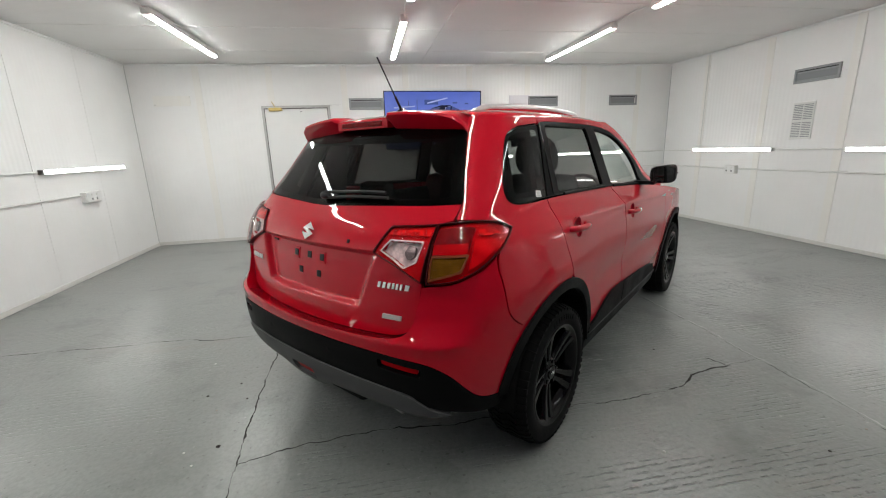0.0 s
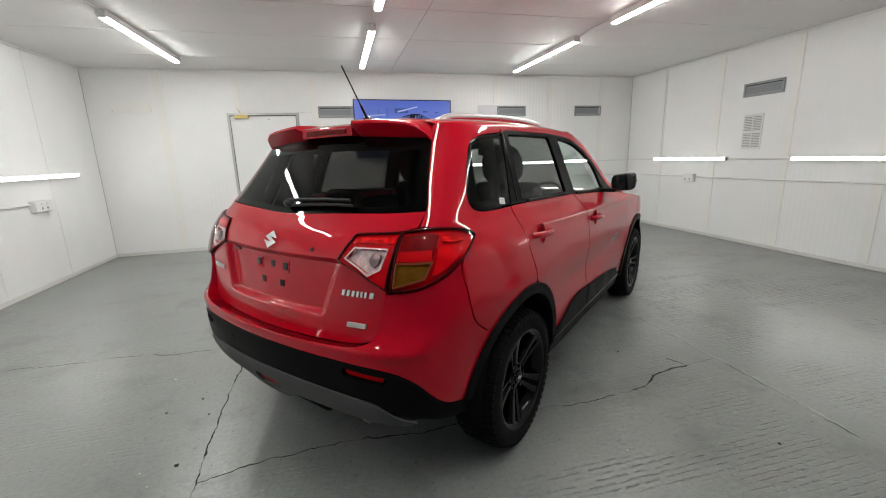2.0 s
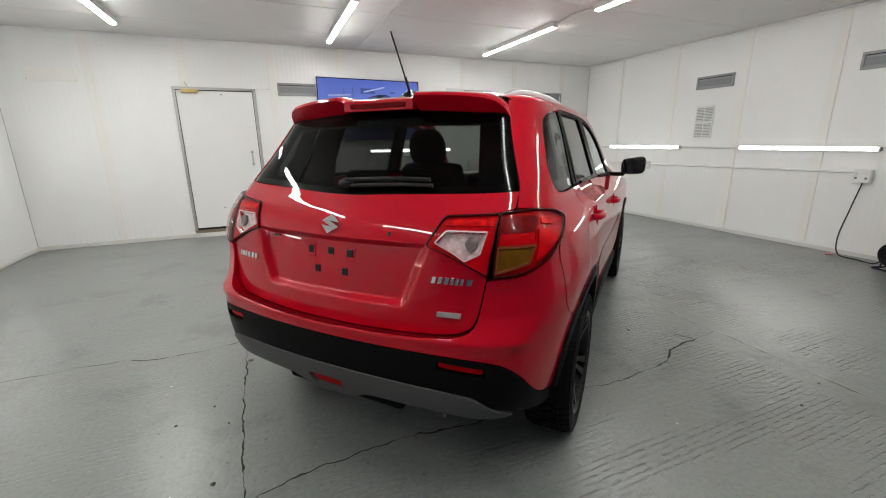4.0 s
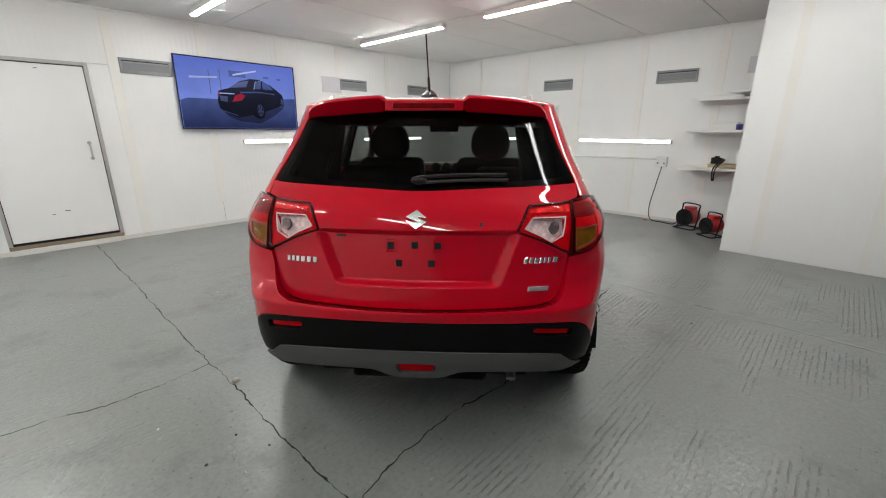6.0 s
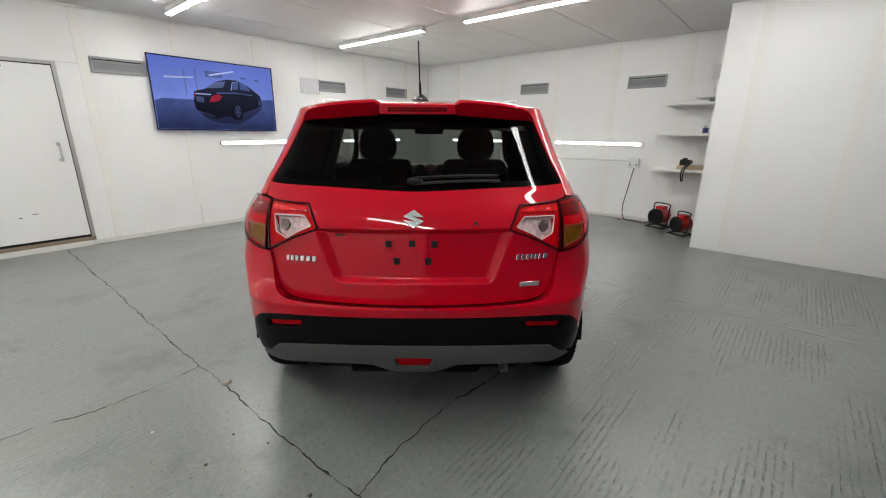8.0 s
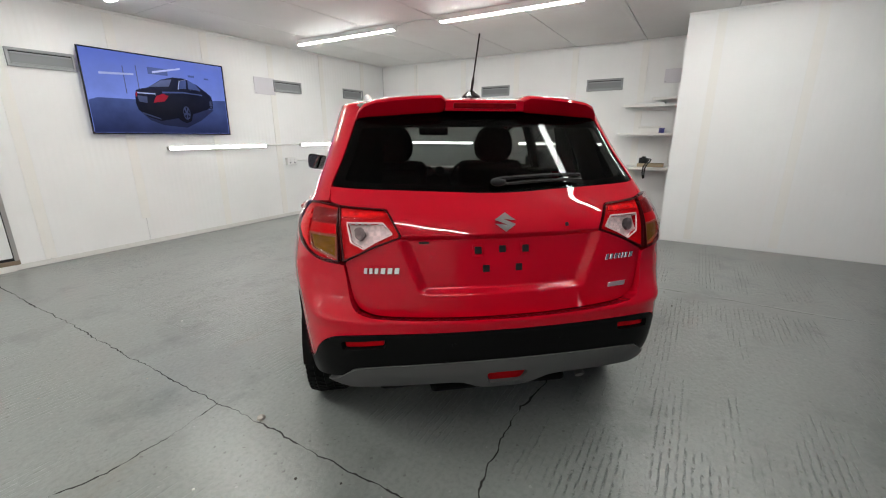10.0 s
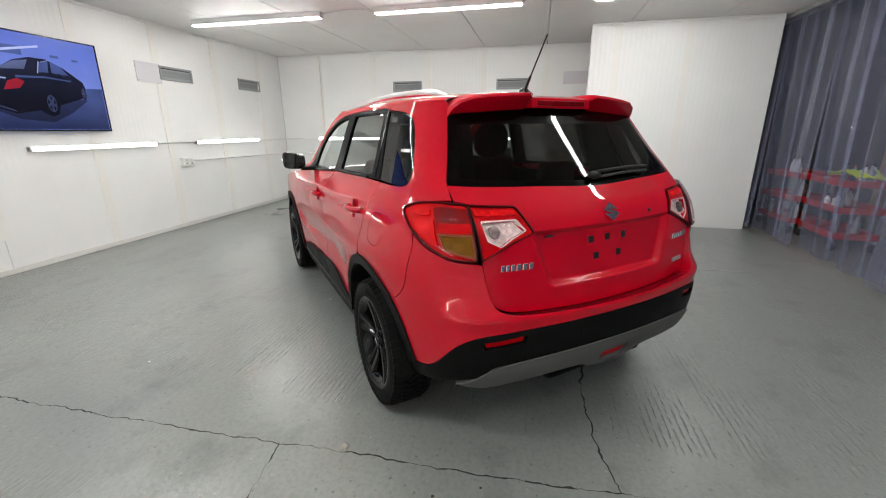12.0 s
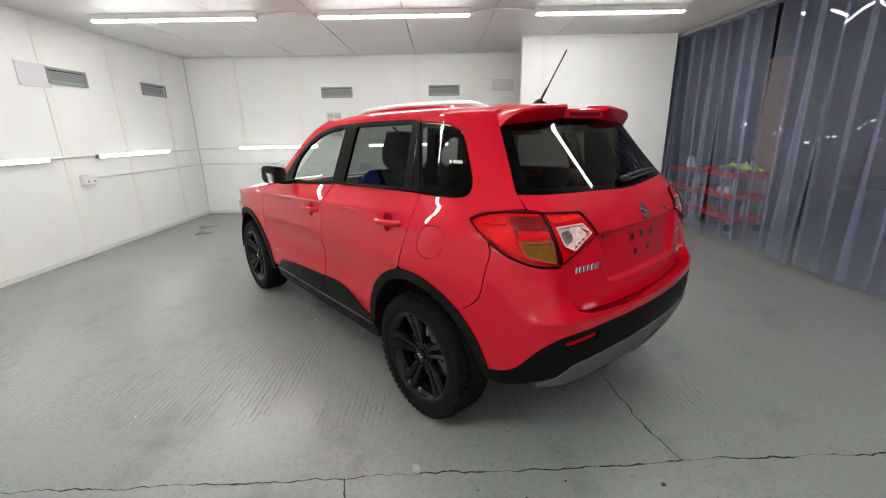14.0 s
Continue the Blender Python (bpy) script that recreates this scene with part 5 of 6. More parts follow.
# ---- tailgate ----
def gate_relief(s, z):
    """The gate lies in behind the bumper's line, and has the plate's hollow in it."""
    a = abs(s)
    into = -curve([(0.66, 0.055), (0.70, 0.050), (0.80, 0.032), (0.90, 0.015), (1.0, 0.0)], z)
    width = 0.318 + (z - 0.79) * 0.36
    hollow = smooth_step(0.788, 0.816, z) * (1 - smooth_step(1.000, 1.012, z)) * (1 - smooth_step(width - 0.016, width + 0.03, a))
    brow = curve([(0.95, 0.0), (1.07, 0.006), (1.15, 0.0)], z) * (1 - smooth_step(0.22, 0.48, a))
    return into - 0.030 * hollow - brow


def mirrored(pts):
    return [(-p[0], *p[1:]) for p in pts[::-1]]


half = [(0.0, 0.702), (0.47, 0.708), (0.59, 0.725), (0.641, 0.762), (0.655, 0.84), (0.668, 0.914, 0.004), (0.401, 1.006, 0.012), (0.452, 1.107, 0.012), (0.682, 1.118, 0.004), (0.77, 1.128, 0.01), (0.796, 1.180, 0.01), (0.262, 1.166), (0.0, 1.152)]
gate = panel("tailgate", half + mirrored(half[1:-1]), PAINT, CAR, relief=gate_relief, step=0.0125, flange=0.02, along=[(0.0125 * k, z) for k in range(-50, 51) for z in (0.802, 1.006, 1.096)])
glass_half = [(0.0, 1.155), (0.262, 1.169), (0.800, 1.186, 0.01), (0.778, 1.32), (0.725, 1.452), (0.70, 1.495, 0.01), (0.0, 1.505)]
glass = panel("rear_window", glass_half + mirrored(glass_half[1:-1]), TINT, gate, step=0.05, off=-0.004, flange=0.006, label="dark tinted rear window")
clear_half = [(0.0, 1.178), (0.25, 1.19), (0.70, 1.207, 0.03), (0.625, 1.412, 0.03), (0.0, 1.420)]
panel("window_edge", glass_half + mirrored(glass_half[1:-1]), FRIT, gate, [clear_half + mirrored(clear_half[1:-1])], step=0.05, off=-0.0065, flange=0)
for side in (1, -1):
    edge = [(0.684, 1.110, 0.006), (0.458, 1.099, 0.012), (0.409, 1.008, 0.012), (0.668, 0.921, 0.006)]
    bowl = [(0.640, 1.056, 0.006), (0.472, 1.056, 0.006), (0.440, 1.018, 0.006), (0.562, 0.966, 0.006), (0.622, 0.990, 0.006)]
    lamp = panel("gate_lamp", edge, LENS_RED, gate, [bowl], side=side, off=-0.002, flange=0.03, step=0.02, label="red tail lamp with a clear reversing light")
    panel("lens_shell", edge, LAMP_SHELL, lamp, side=side, off=0.014, flange=0.004, step=0.02, label="clear outer lens")
    panel("gate_lamp_bezel", [(0.688, 1.1135, 0.01), (0.455, 1.1025, 0.012), (0.404, 1.0065, 0.012), (0.673, 0.9155, 0.01)], LENS_EDGE, lamp, [edge], side=side, off=0.009, flange=0.03, step=0.03, label="near-black lamp rim")
    panel("lens_rim", [(0.645, 1.060, 0.006), (0.469, 1.060, 0.006), (0.434, 1.017, 0.006), (0.561, 0.961, 0.006), (0.628, 0.987, 0.006)], LENS_RIM, lamp, [bowl], side=side, off=0.002, flange=0.026, step=0.02, label="pale rim of the reversing light")
    panel("reversing_lens", bowl, LENS_WHITE, lamp, side=side, off=-0.022, flange=0.0, step=0.02, label="clear reversing lens")
    panel("bulb", [(0.606, 1.040, 0.012), (0.566, 1.046, 0.012), (0.546, 1.018, 0.012), (0.574, 0.992, 0.012), (0.604, 1.006, 0.012)], LENS_BULB, lamp, side=side, off=-0.006, flange=0.014, step=0.02, label="bulb socket behind the clear lens")
    panel("light_guide", [(0.668, 1.098, 0.004), (0.466, 1.090, 0.004), (0.462, 1.074, 0.004), (0.668, 1.076, 0.004)], LENS_BRIGHT, lamp, side=side, off=0.003, flange=0.006, step=0.02)


def on_gate(s, z, out=0.0):
    """A place on the tailgate's outside."""
    p = Vector(skin(s, z))
    e = 0.004
    n = (Vector(skin(s + e, z)) - Vector(skin(s - e, z))).cross(Vector(skin(s, z + e)) - Vector(skin(s, z - e))).normalized()
    return p + n * (gate_relief(s, z) + out), n


def gate_bar(name, s0, s1, z0, z1, out, mat, lean=0.0, thick=0.004):
    """A small raised bar that follows the gate."""
    bm = bmesh.new()
    quad = [(s0, z0), (s1, z0), (s1 + lean, z1), (s0 + lean, z1)]
    low = [bm.verts.new(on_gate(s, z, out - thick)[0]) for s, z in quad]
    top = [bm.verts.new(on_gate(s, z, out + thick)[0]) for s, z in quad]
    bm.faces.new(top)
    for k in range(4):
        bm.faces.new((low[k], low[(k + 1) % 4], top[(k + 1) % 4], top[k]))
    bmesh.ops.bevel(bm, geom=[e for e in bm.edges if len(e.link_faces) == 2], offset=0.0015, segments=1, affect="EDGES")
    bmesh.ops.recalc_face_normals(bm, faces=bm.faces[:])
    return part(name, bm, mat, gate)


# maker's emblem and script as plain bright shapes
def gate_shape(s, z):
    """The flat face that the emblem lies in."""
    p, n = on_gate(0.0, 1.054, 0.004)
    up = n.cross(Vector((1, 0, 0)))
    return tuple(p + Vector((s, 0, 0)) + up * (z - 1.046) * (1 if up.z > 0 else -1))


mark = [(0.0, 0.048), (-0.044, 0.011), (0.010, -0.015), (-0.044, -0.007), (0.0, -0.048), (0.044, -0.011), (-0.010, 0.015), (0.044, 0.007)]
panel("emblem", [(a, 1.046 + b * 0.85, 0.0015) for a, b in mark], CHROME, gate, shape=gate_shape, off=0.006, flange=0.006, step=0.012)
for k in range(6):
    gate_bar("script_bar", -0.572 + k * 0.0265, -0.572 + k * 0.0265 + 0.019, 0.872, 0.896, 0.003, CHROME, 0.004)
for k in range(6):
    gate_bar("script_bar", 0.436 + k * 0.022, 0.436 + k * 0.022 + 0.015, 0.884, 0.907, 0.003, CHROME, 0.005)
gate_bar("script_bar", 0.574, 0.600, 0.884, 0.907, 0.003, CHROME, 0.006)
gate_bar("script_plate", 0.462, 0.562, 0.772, 0.790, 0.003, SILVER, 0.003)
for x, z in ((-0.008, 0.958), (-0.075, 0.885), (0.062, 0.885)):
    gate_bar("plate_pad", x - 0.014, x + 0.014, z - 0.014, z + 0.014, 0.001, BLACK, thick=0.002)
for x in (-0.108, 0.088):
    gate_bar("plate_clip", x - 0.022, x + 0.022, z + 0.045, z + 0.095, 0.001, PAINT, thick=0.003)
    gate_bar("plate_pad", x - 0.014, x + 0.014, z + 0.057, z + 0.085, 0.005, BLACK, thick=0.002)
gate_bar("gate_switch", -0.34, -0.30, 0.985, 0.993, 0.004, BLACK, thick=0.004)
gate_bar("gate_bump_stop", 0.255, 0.268, 1.03, 1.044, 0.002, BLACK, thick=0.003)


# wiper
def wiper():
    pts = [on_gate(0.0 + d, 1.193 + 0.010 * math.sin(d * 6), 0.028)[0] for d in (0.0, 0.1, 0.22, 0.36)]
    arm = part("wiper_arm", bent_rod(pts, 0.007, sides=8), BLACK, gate, smooth=True)
    blade = [on_gate(0.03 + d, 1.181 + 0.010 * math.sin(d * 6), 0.014)[0] for d in (0.0, 0.12, 0.24, 0.34)]
    part("wiper_blade", bent_rod(blade, 0.007, sides=6), RUBBER, arm, smooth=True)
    base = bmesh.new()
    bmesh.ops.create_uvsphere(base, u_segments=16, v_segments=10, radius=1)
    base.transform(Matrix.Translation(on_gate(0.0, 1.188, 0.015)[0]) @ Matrix.Diagonal((0.034, 0.02, 0.018, 1)))
    part("wiper_base", base, BLACK, arm, smooth=True)


wiper()


# roof spoiler: two raised wings and a lower middle with the third brake lamp
def spoiler():
    rows = []
    stations = [(0.0, -0.335, 1.531, 0.050), (0.10, -0.336, 1.531, 0.050), (0.172, -0.335, 1.530, 0.050), (0.186, -0.352, 1.540, 0.064), (0.20, -0.362, 1.547, 0.072), (0.30, -0.356, 1.543, 0.074),
                (0.40, -0.344, 1.535, 0.075), (0.48, -0.328, 1.525, 0.076), (0.525, -0.310, 1.510, 0.074), (0.55, -0.288, 1.488, 0.064), (0.565, -0.262, 1.455, 0.035), (0.572, -0.25, 1.435, 0.02)]
    full = [(-x, *r) for x, *r in stations[:0:-1]] + stations
    for x, yr, zr, th in full:
        a = abs(x)
        ex = skin(0.745, 1.503)[0]
        yf = -0.15 if a < 0.5 else -0.15 - (a - 0.5) * 0.3
        zf = roof_height(min(a, ex * 0.97), yf, 0.62) + 0.002 if a < 0.52 else zr + 0.03
        zf = min(zf, 1.548)
        if a > 0.5:
            zf = 1.525 - (a - 0.5) * 0.9
        mid_y, mid_z = (yf + yr) / 2, max((zf + zr) / 2 + 0.004, zr)
        gl = max(zr - th + 0.018, 1.40)
        rows.append([(x, yf, zf), (x, mid_y, mid_z), (x, yr + 0.02, zr + 0.001), (x, yr + 0.004, zr - 0.004), (x, yr, zr - 0.014), (x, yr + 0.050, zr - th + 0.006), (x, yr + 0.062, zr - th), (x, yr + 0.08, gl - 0.004), (x, yf + 0.01 if a < 0.5 else yf, zf - 0.06)])
    sp = sheet("spoiler", [r[:7] for r in rows], PAINT, gate)
    sheet("spoiler_underside", [r[6:] for r in rows], FRIT, sp)
    lamp = bmesh.new()
    box(-0.142, 0.142, -0.344, -0.318, 1.492, 1.515, 0.004, bm=lamp)
    part("brake_lamp_frame", box(-0.178, 0.178, -0.338, -0.30, 1.482, 1.526, 0.004), PAINT, sp)
    part("brake_lamp", lamp, LENS_DARK, sp, "dark red third brake lamp")
    part("under_panel", box(-0.50, 0.50, -0.255, -0.20, 1.458, 1.464, 0.002), FRIT, sp)
    return sp


spoiler()


# ---- rear bumper ----
def bumper_relief(s, z):
    """A soft shoulder along the bumper's top, fading round the corner."""
    a = abs(s)
    under_lamp = smooth_step(0.715, 0.79, z) * (1 - smooth_step(0.85, 0.93, z)) * smooth_step(0.56, 0.67, a) * (1 - smooth_step(0.86, 1.04, a))
    return 0.013 * math.exp(-((z - 0.695) / 0.026)**2) * (1 - smooth_step(0.80, 1.0, a)) - 0.012 * under_lamp


black_top = [(0.0, 0.655), (0.37, 0.650), (0.60, 0.643), (0.725, 0.632), (0.80, 0.612), (0.88, 0.572), (0.95, 0.505), (1.0, 0.464), (1.06, 0.443), (1.125, 0.438, 0.004)]
ra = [p for p in arch_line(0.0, 0.425, 165, 124, 8)]
half = [(p[0], p[1] + 0.004, *p[2:]) for p in black_top] + ra[1:] + [(1.199, 0.70, 0.004)] + [(p[0] - 0.005, *p[1:]) for p in SEAM_Q[::-1][1:]] + [(1.064, 0.996, 0.003), (1.03, 0.974), (0.988, 0.953), (0.92, 0.935), (0.85, 0.916), (0.70, 0.906, 0.004), (0.674, 0.902, 0.004), (0.662, 0.84), (0.648, 0.758), (0.60, 0.7205), (0.47, 0.7035), (0.0, 0.6975)]
bumper = panel("rear_bumper", half + mirrored(half[1:-1]), PAINT, CAR, step=0.018, flange=0.085, relief=bumper_relief)
hole = [(0.478, 0.628, 0.012), (0.716, 0.610, 0.012), (0.708, 0.575, 0.012), (0.484, 0.592, 0.012)]
low_half = [(0.0, 0.534), (0.595, 0.506), (0.668, 0.486, 0.02), (0.672, 0.456, 0.01), (0.86, 0.42), (0.98, 0.388), (1.09, 0.375), (1.118, 0.40, 0.01)]
half = low_half + black_top[::-1]
lower = panel("bumper_cover", half + mirrored(half[1:-1]), TRIM, bumper, [hole, mirrored(hole)], step=0.03, off=0.001, flange=0.03, label="grained black lower bumper")
fog = [(0.0, 0.404), (0.070, 0.404, 0.012), (0.084, 0.440), (0.082, 0.466, 0.012), (0.0, 0.468)]
skid_half = [(0.0, 0.374), (0.10, 0.378), (0.15, 0.405), (0.20, 0.43), (0.58, 0.40), (0.66, 0.392), (0.75, 0.398), (0.84, 0.408, 0.006), (0.75, 0.43), (0.69, 0.468, 0.02), (0.595, 0.508), (0.0, 0.536)]
panel("skid_plate", skid_half + mirrored(skid_half[1:-1]), SKID, bumper, [fog + mirrored(fog[1:-1])], step=0.03, off=0.008, flange=0.05, label="satin grey skid plate")
fl = [(0.0, 0.408), (0.066, 0.408, 0.01), (0.078, 0.440), (0.077, 0.462, 0.01), (0.0, 0.464)]
panel("rear_fog_lamp", fl + mirrored(fl[1:-1]), LENS_RED, bumper, step=0.02, off=-0.006, flange=0.01, label="red rear fog lamp")
for side in (1, -1):
    panel("reflector", [(0.486, 0.622, 0.008), (0.700, 0.606, 0.008), (0.694, 0.583, 0.008), (0.49, 0.599, 0.008)][::-1], LENS_RED, bumper, side=side, off=-0.014, flange=0.01, step=0.02, label="red bumper reflector")
    panel("reflector_well", [(p[0], p[1]) for p in hole][::-1], GLOSS_BLACK, bumper, side=side, off=-0.02, flange=0)
    p = Vector(skin(side * 0.22, 0.60))
    part("parking_sensor", rod(p + Vector((0, 0.01, 0)), p + Vector((0, -0.0025, 0)), 0.010, sides=16), TRIM, bumper)
part("tow_cover", box(-0.3, 0.3, -0.70, -0.30, 0.33, 0.37, 0.02), LINING, CAR)
exhaust = part("exhaust_pipe", bent_rod([(0.42, -0.2, 0.33), (0.42, -0.48, 0.33), (0.42, -0.57, 0.315), (0.42, -0.61, 0.29)], 0.022, sides=14), DISC, CAR, "bare steel exhaust tail pipe", True)
part("silencer", box(0.15, 0.62, -0.42, -0.12, 0.24, 0.36, 0.05), LINING, CAR)


# ---- wheels ----
def wheel(m):
    """Five split-spoke black alloy on a chunky tyre; its outer face looks along +x."""
    w = new("wheel")
    w.parent, w.matrix_basis = CAR, m
    profile = [(-0.080, 0.222), (-0.090, 0.235), (-0.098, 0.268), (-0.098, 0.292), (-0.092, 0.314), (-0.078, 0.324), (-0.04, 0.327), (0.04, 0.327), (0.082, 0.324), (0.100, 0.314), (0.108, 0.292), (0.109, 0.268), (0.103, 0.240), (0.092, 0.228), (0.07, 0.215), (-0.07, 0.215)]
    tyre = part("tyre", lathe(profile, 72, "X", closed=True), TYRE, w, smooth=True)
    bm = bmesh.new()
    for k in range(56):
        a = 2 * math.pi * k / 56
        for x0, x1, skew, dep in ((-0.094, -0.064, 0.0, 0.006), (-0.058, -0.022, 0.02, 0.007), (-0.016, 0.016, -0.02, 0.007), (0.022, 0.058, 0.02, 0.007), (0.064, 0.104, 0.0, 0.006)):
            half_w, drop = 0.0115, (0.008 if abs(x0 + x1) > 0.15 else 0)
            own = []
            for sx, x in ((0, x0), (1, x1)):
                for sa in (-1, 1):
                    for up in (0, 1):
                        edge = 0.010 if (abs(x) > 0.09) else 0.0
                        r = 0.318 - edge + up * (0.0125 + (0.0 if edge else 0.002))
                        b = a + (sa * half_w + skew * (sx - 0.5)) / 0.33
                        own.append(bm.verts.new((x, r * math.cos(b), r * math.sin(b))))
            for f in ((0, 1, 3, 2), (4, 6, 7, 5), (0, 4, 5, 1), (2, 3, 7, 6), (1, 5, 7, 3), (0, 2, 6, 4)):
                bm.faces.new([own[i] for i in f])
    bmesh.ops.recalc_face_normals(bm, faces=bm.faces[:])
    tagged(part("tread", bm, TYRE, tyre), kind="stuff")
    bm = bmesh.new()
    for r0, x in ((0.276, 0.1095), (0.285, 0.1085)):
        for k in range(9):
            a = radians(40 + k * 5.5)
            own = box(-0.004, 0.004, -0.008, 0.008, -0.004, 0.004)
            own.transform(Matrix.Translation((x - 0.002, r0 * math.cos(a), r0 * math.sin(a))) @ Matrix.Rotation(a, 4, "X"))
            joined(bm, own)
    part("sidewall_marks", bm, TYRE, tyre)
    rim = part("rim", lathe([(-0.09, 0.20), (0.02, 0.200), (0.07, 0.205), (0.088, 0.226), (0.096, 0.240), (0.104, 0.241), (0.104, 0.231), (0.094, 0.217), (0.07, 0.196), (0.02, 0.190), (-0.09, 0.19)], 64, "X", closed=True), ALLOY, w, "gloss black alloy rim", True)
    # broad spokes, each split by a valley, that dip towards the hub
    across = ((-1, -0.014), (-0.86, -0.002), (-0.72, 0.0), (-0.26, -0.002), (0.0, -0.020), (0.26, -0.002), (0.72, 0.0), (0.86, -0.002), (1, -0.014), (0.92, -0.05), (-0.92, -0.05))
    for k in range(5):
        bm = bmesh.new()
        mid = radians(90 + 72 * k)
        c, s_ = math.cos(mid), math.sin(mid)
        rows = []
        for t in (0.0, 0.2, 0.45, 0.7, 0.9, 1.0):
            r = 0.045 + t * 0.174
            width = 0.027 + 0.026 * t + 0.010 * t**4
            face = 0.066 + 0.032 * t**1.5
            rows.append([bm.verts.new((face + dx * (0.5 + 0.6 * t if -0.3 < dw < 0.3 else 1), r * c - dw * width * s_, r * s_ + dw * width * c)) for dw, dx in across])
        for a, b in zip(rows, rows[1:]):
            for i in range(len(across)):
                j = (i + 1) % len(across)
                bm.faces.new((a[i], a[j], b[j], b[i]))
        bm.faces.new(rows[0][::-1])
        bm.faces.new(rows[-1])
        bmesh.ops.recalc_face_normals(bm, faces=bm.faces[:])
        part("spoke", bm, ALLOY, w)
    hub = part("hub", lathe([(0.0, 0.075), (0.058, 0.073), (0.068, 0.060), (0.070, 0.034), (0.076, 0.032), (0.078, 0.0)], 36, "X"), ALLOY, w, smooth=True)
    for k in range(5):
        a = radians(54 + 72 * k)
        part("wheel_nut", rod((0.05, 0.052 * math.cos(a), 0.052 * math.sin(a)), (0.075, 0.052 * math.cos(a), 0.052 * math.sin(a)), 0.009, sides=6), ALLOY, hub)
    for y, z in ((-0.006, 0.006), (0.006, -0.006)):
        part("emblem_bar", box(0.0775, 0.0805, y - 0.010, y + 0.010, z - 0.005, z + 0.005, 0.001), CHROME, hub)
    part("brake_disc", lathe([(0.0, 0.06), (0.0, 0.140), (0.018, 0.140), (0.018, 0.06)], 40, "X"), DISC, w, smooth=True)
    part("caliper", box(-0.01, 0.045, -0.05, 0.05, 0.095, 0.155, 0.012), DISC, w)
    return w


TRACK = 0.768
first = wheel(pose(TRACK, 0, 0.328, 20, 0, 0))
for x, y, spin, turn in ((TRACK, 2.5, 47, 0), (-TRACK, 0, 11, 180), (-TRACK, 2.5, 60, 180)):
    copy_thing(first, pose(x, y, 0.328, 0, 0, turn) @ pose(0, 0, 0, spin, 0, 0))


# ---- mirrors, nose, cabin ----
def wing_mirror(side):
    shell = bmesh.new()
    bmesh.ops.create_cube(shell, size=1)
    bmesh.ops.subdivide_edges(shell, edges=shell.edges[:], cuts=5, use_grid_fill=True)
    for v in shell.verts:
        p = v.co * 2
        d = Vector((abs(p.x)**4 + abs(p.y)**4 + abs(p.z)**4, 0, 0)).x**0.25
        p = p / d
        back = (p.y + 1) / 2
        v.co = (side * (0.955 + p.x * (0.090 - 0.03 * back)), 1.50 + p.y * 0.065, 1.162 + p.z * (0.068 + 0.006 * p.x - 0.028 * back) + p.x * 0.010)
    bmesh.ops.recalc_face_normals(shell, faces=shell.faces[:])
    m = part("wing_mirror", shell, GLOSS_BLACK, CAR, "gloss black door mirror", True)
    glass = bmesh.new()
    ring = [(0.955 + 0.076 * (1 if math.cos(a) > 0 else -1) * abs(math.cos(a))**0.5, 1.412, 1.164 + 0.054 * (1 if math.sin(a) > 0 else -1) * abs(math.sin(a))**0.5) for a in (2 * math.pi * k / 32 for k in range(32))]
    f = glass.faces.new([glass.verts.new((side * x, y - (x - 0.958) * 0.18 + (z - 1.168) * 0.14, z)) for x, y, z in ring])
    bmesh.ops.solidify(glass, geom=[f], thickness=0.003)
    bmesh.ops.recalc_face_normals(glass, faces=glass.faces[:])
    part("mirror_glass", glass, MIRROR, m, "mirror glass")
    part("mirror_arm", box(*sorted((side * 0.745, side * 0.90)), 1.49, 1.56, 1.085, 1.112, 0.010), TRIM, m)
    part("indicator", bent_rod([(side * 0.985, 1.548, 1.165), (side * 1.012, 1.525, 1.168), (side * 1.032, 1.495, 1.170)], 0.006), CHROME, m, smooth=True)


for side in (1, -1):
    wing_mirror(side)


def nose(s, z):
    """The front end, from wing to wing: s from -1 to 1."""
    w = half_width(2.93, z)
    a = s * math.pi / 2
    fwd = curve([(0.2, 0.36), (0.45, 0.44), (0.65, 0.44), (0.85, 0.40), (0.93, 0.34)], z)
    sx = abs(math.sin(a))**0.62 * (1 if a >= 0 else -1)
    return (-w * sx, 2.93 + fwd * math.cos(a)**0.8 if abs(s) < 1 else 2.93, z)


front = panel("front_bumper", [(-0.985, 0.26, 0.02), (0.985, 0.26, 0.02), (0.985, 0.63, 0.01), (0.7, 0.66), (-0.7, 0.66), (-0.985, 0.63, 0.01)], PAINT, CAR, [[(-0.45, 0.32, 0.03), (0.45, 0.32, 0.03), (0.5, 0.5, 0.03), (-0.5, 0.5, 0.03)]], shape=nose, step=0.05)
panel("lower_grille", [(-0.47, 0.30, 0.03), (0.47, 0.30, 0.03), (0.52, 0.52, 0.03), (-0.52, 0.52, 0.03)], TRIM, front, shape=nose, off=-0.03, flange=0)
panel("front_grille", [(-0.42, 0.67, 0.02), (0.42, 0.67, 0.02), (0.46, 0.82, 0.02), (-0.46, 0.82, 0.02)], GLOSS_BLACK, front, shape=nose, step=0.04)
for k in range(3):
    panel("grille_bar", [(-0.40, 0.695 + k * 0.045, 0.004), (0.40, 0.695 + k * 0.045, 0.004), (0.40, 0.712 + k * 0.045, 0.004), (-0.40, 0.712 + k * 0.045, 0.004)], CHROME, front, shape=nose, off=0.01)
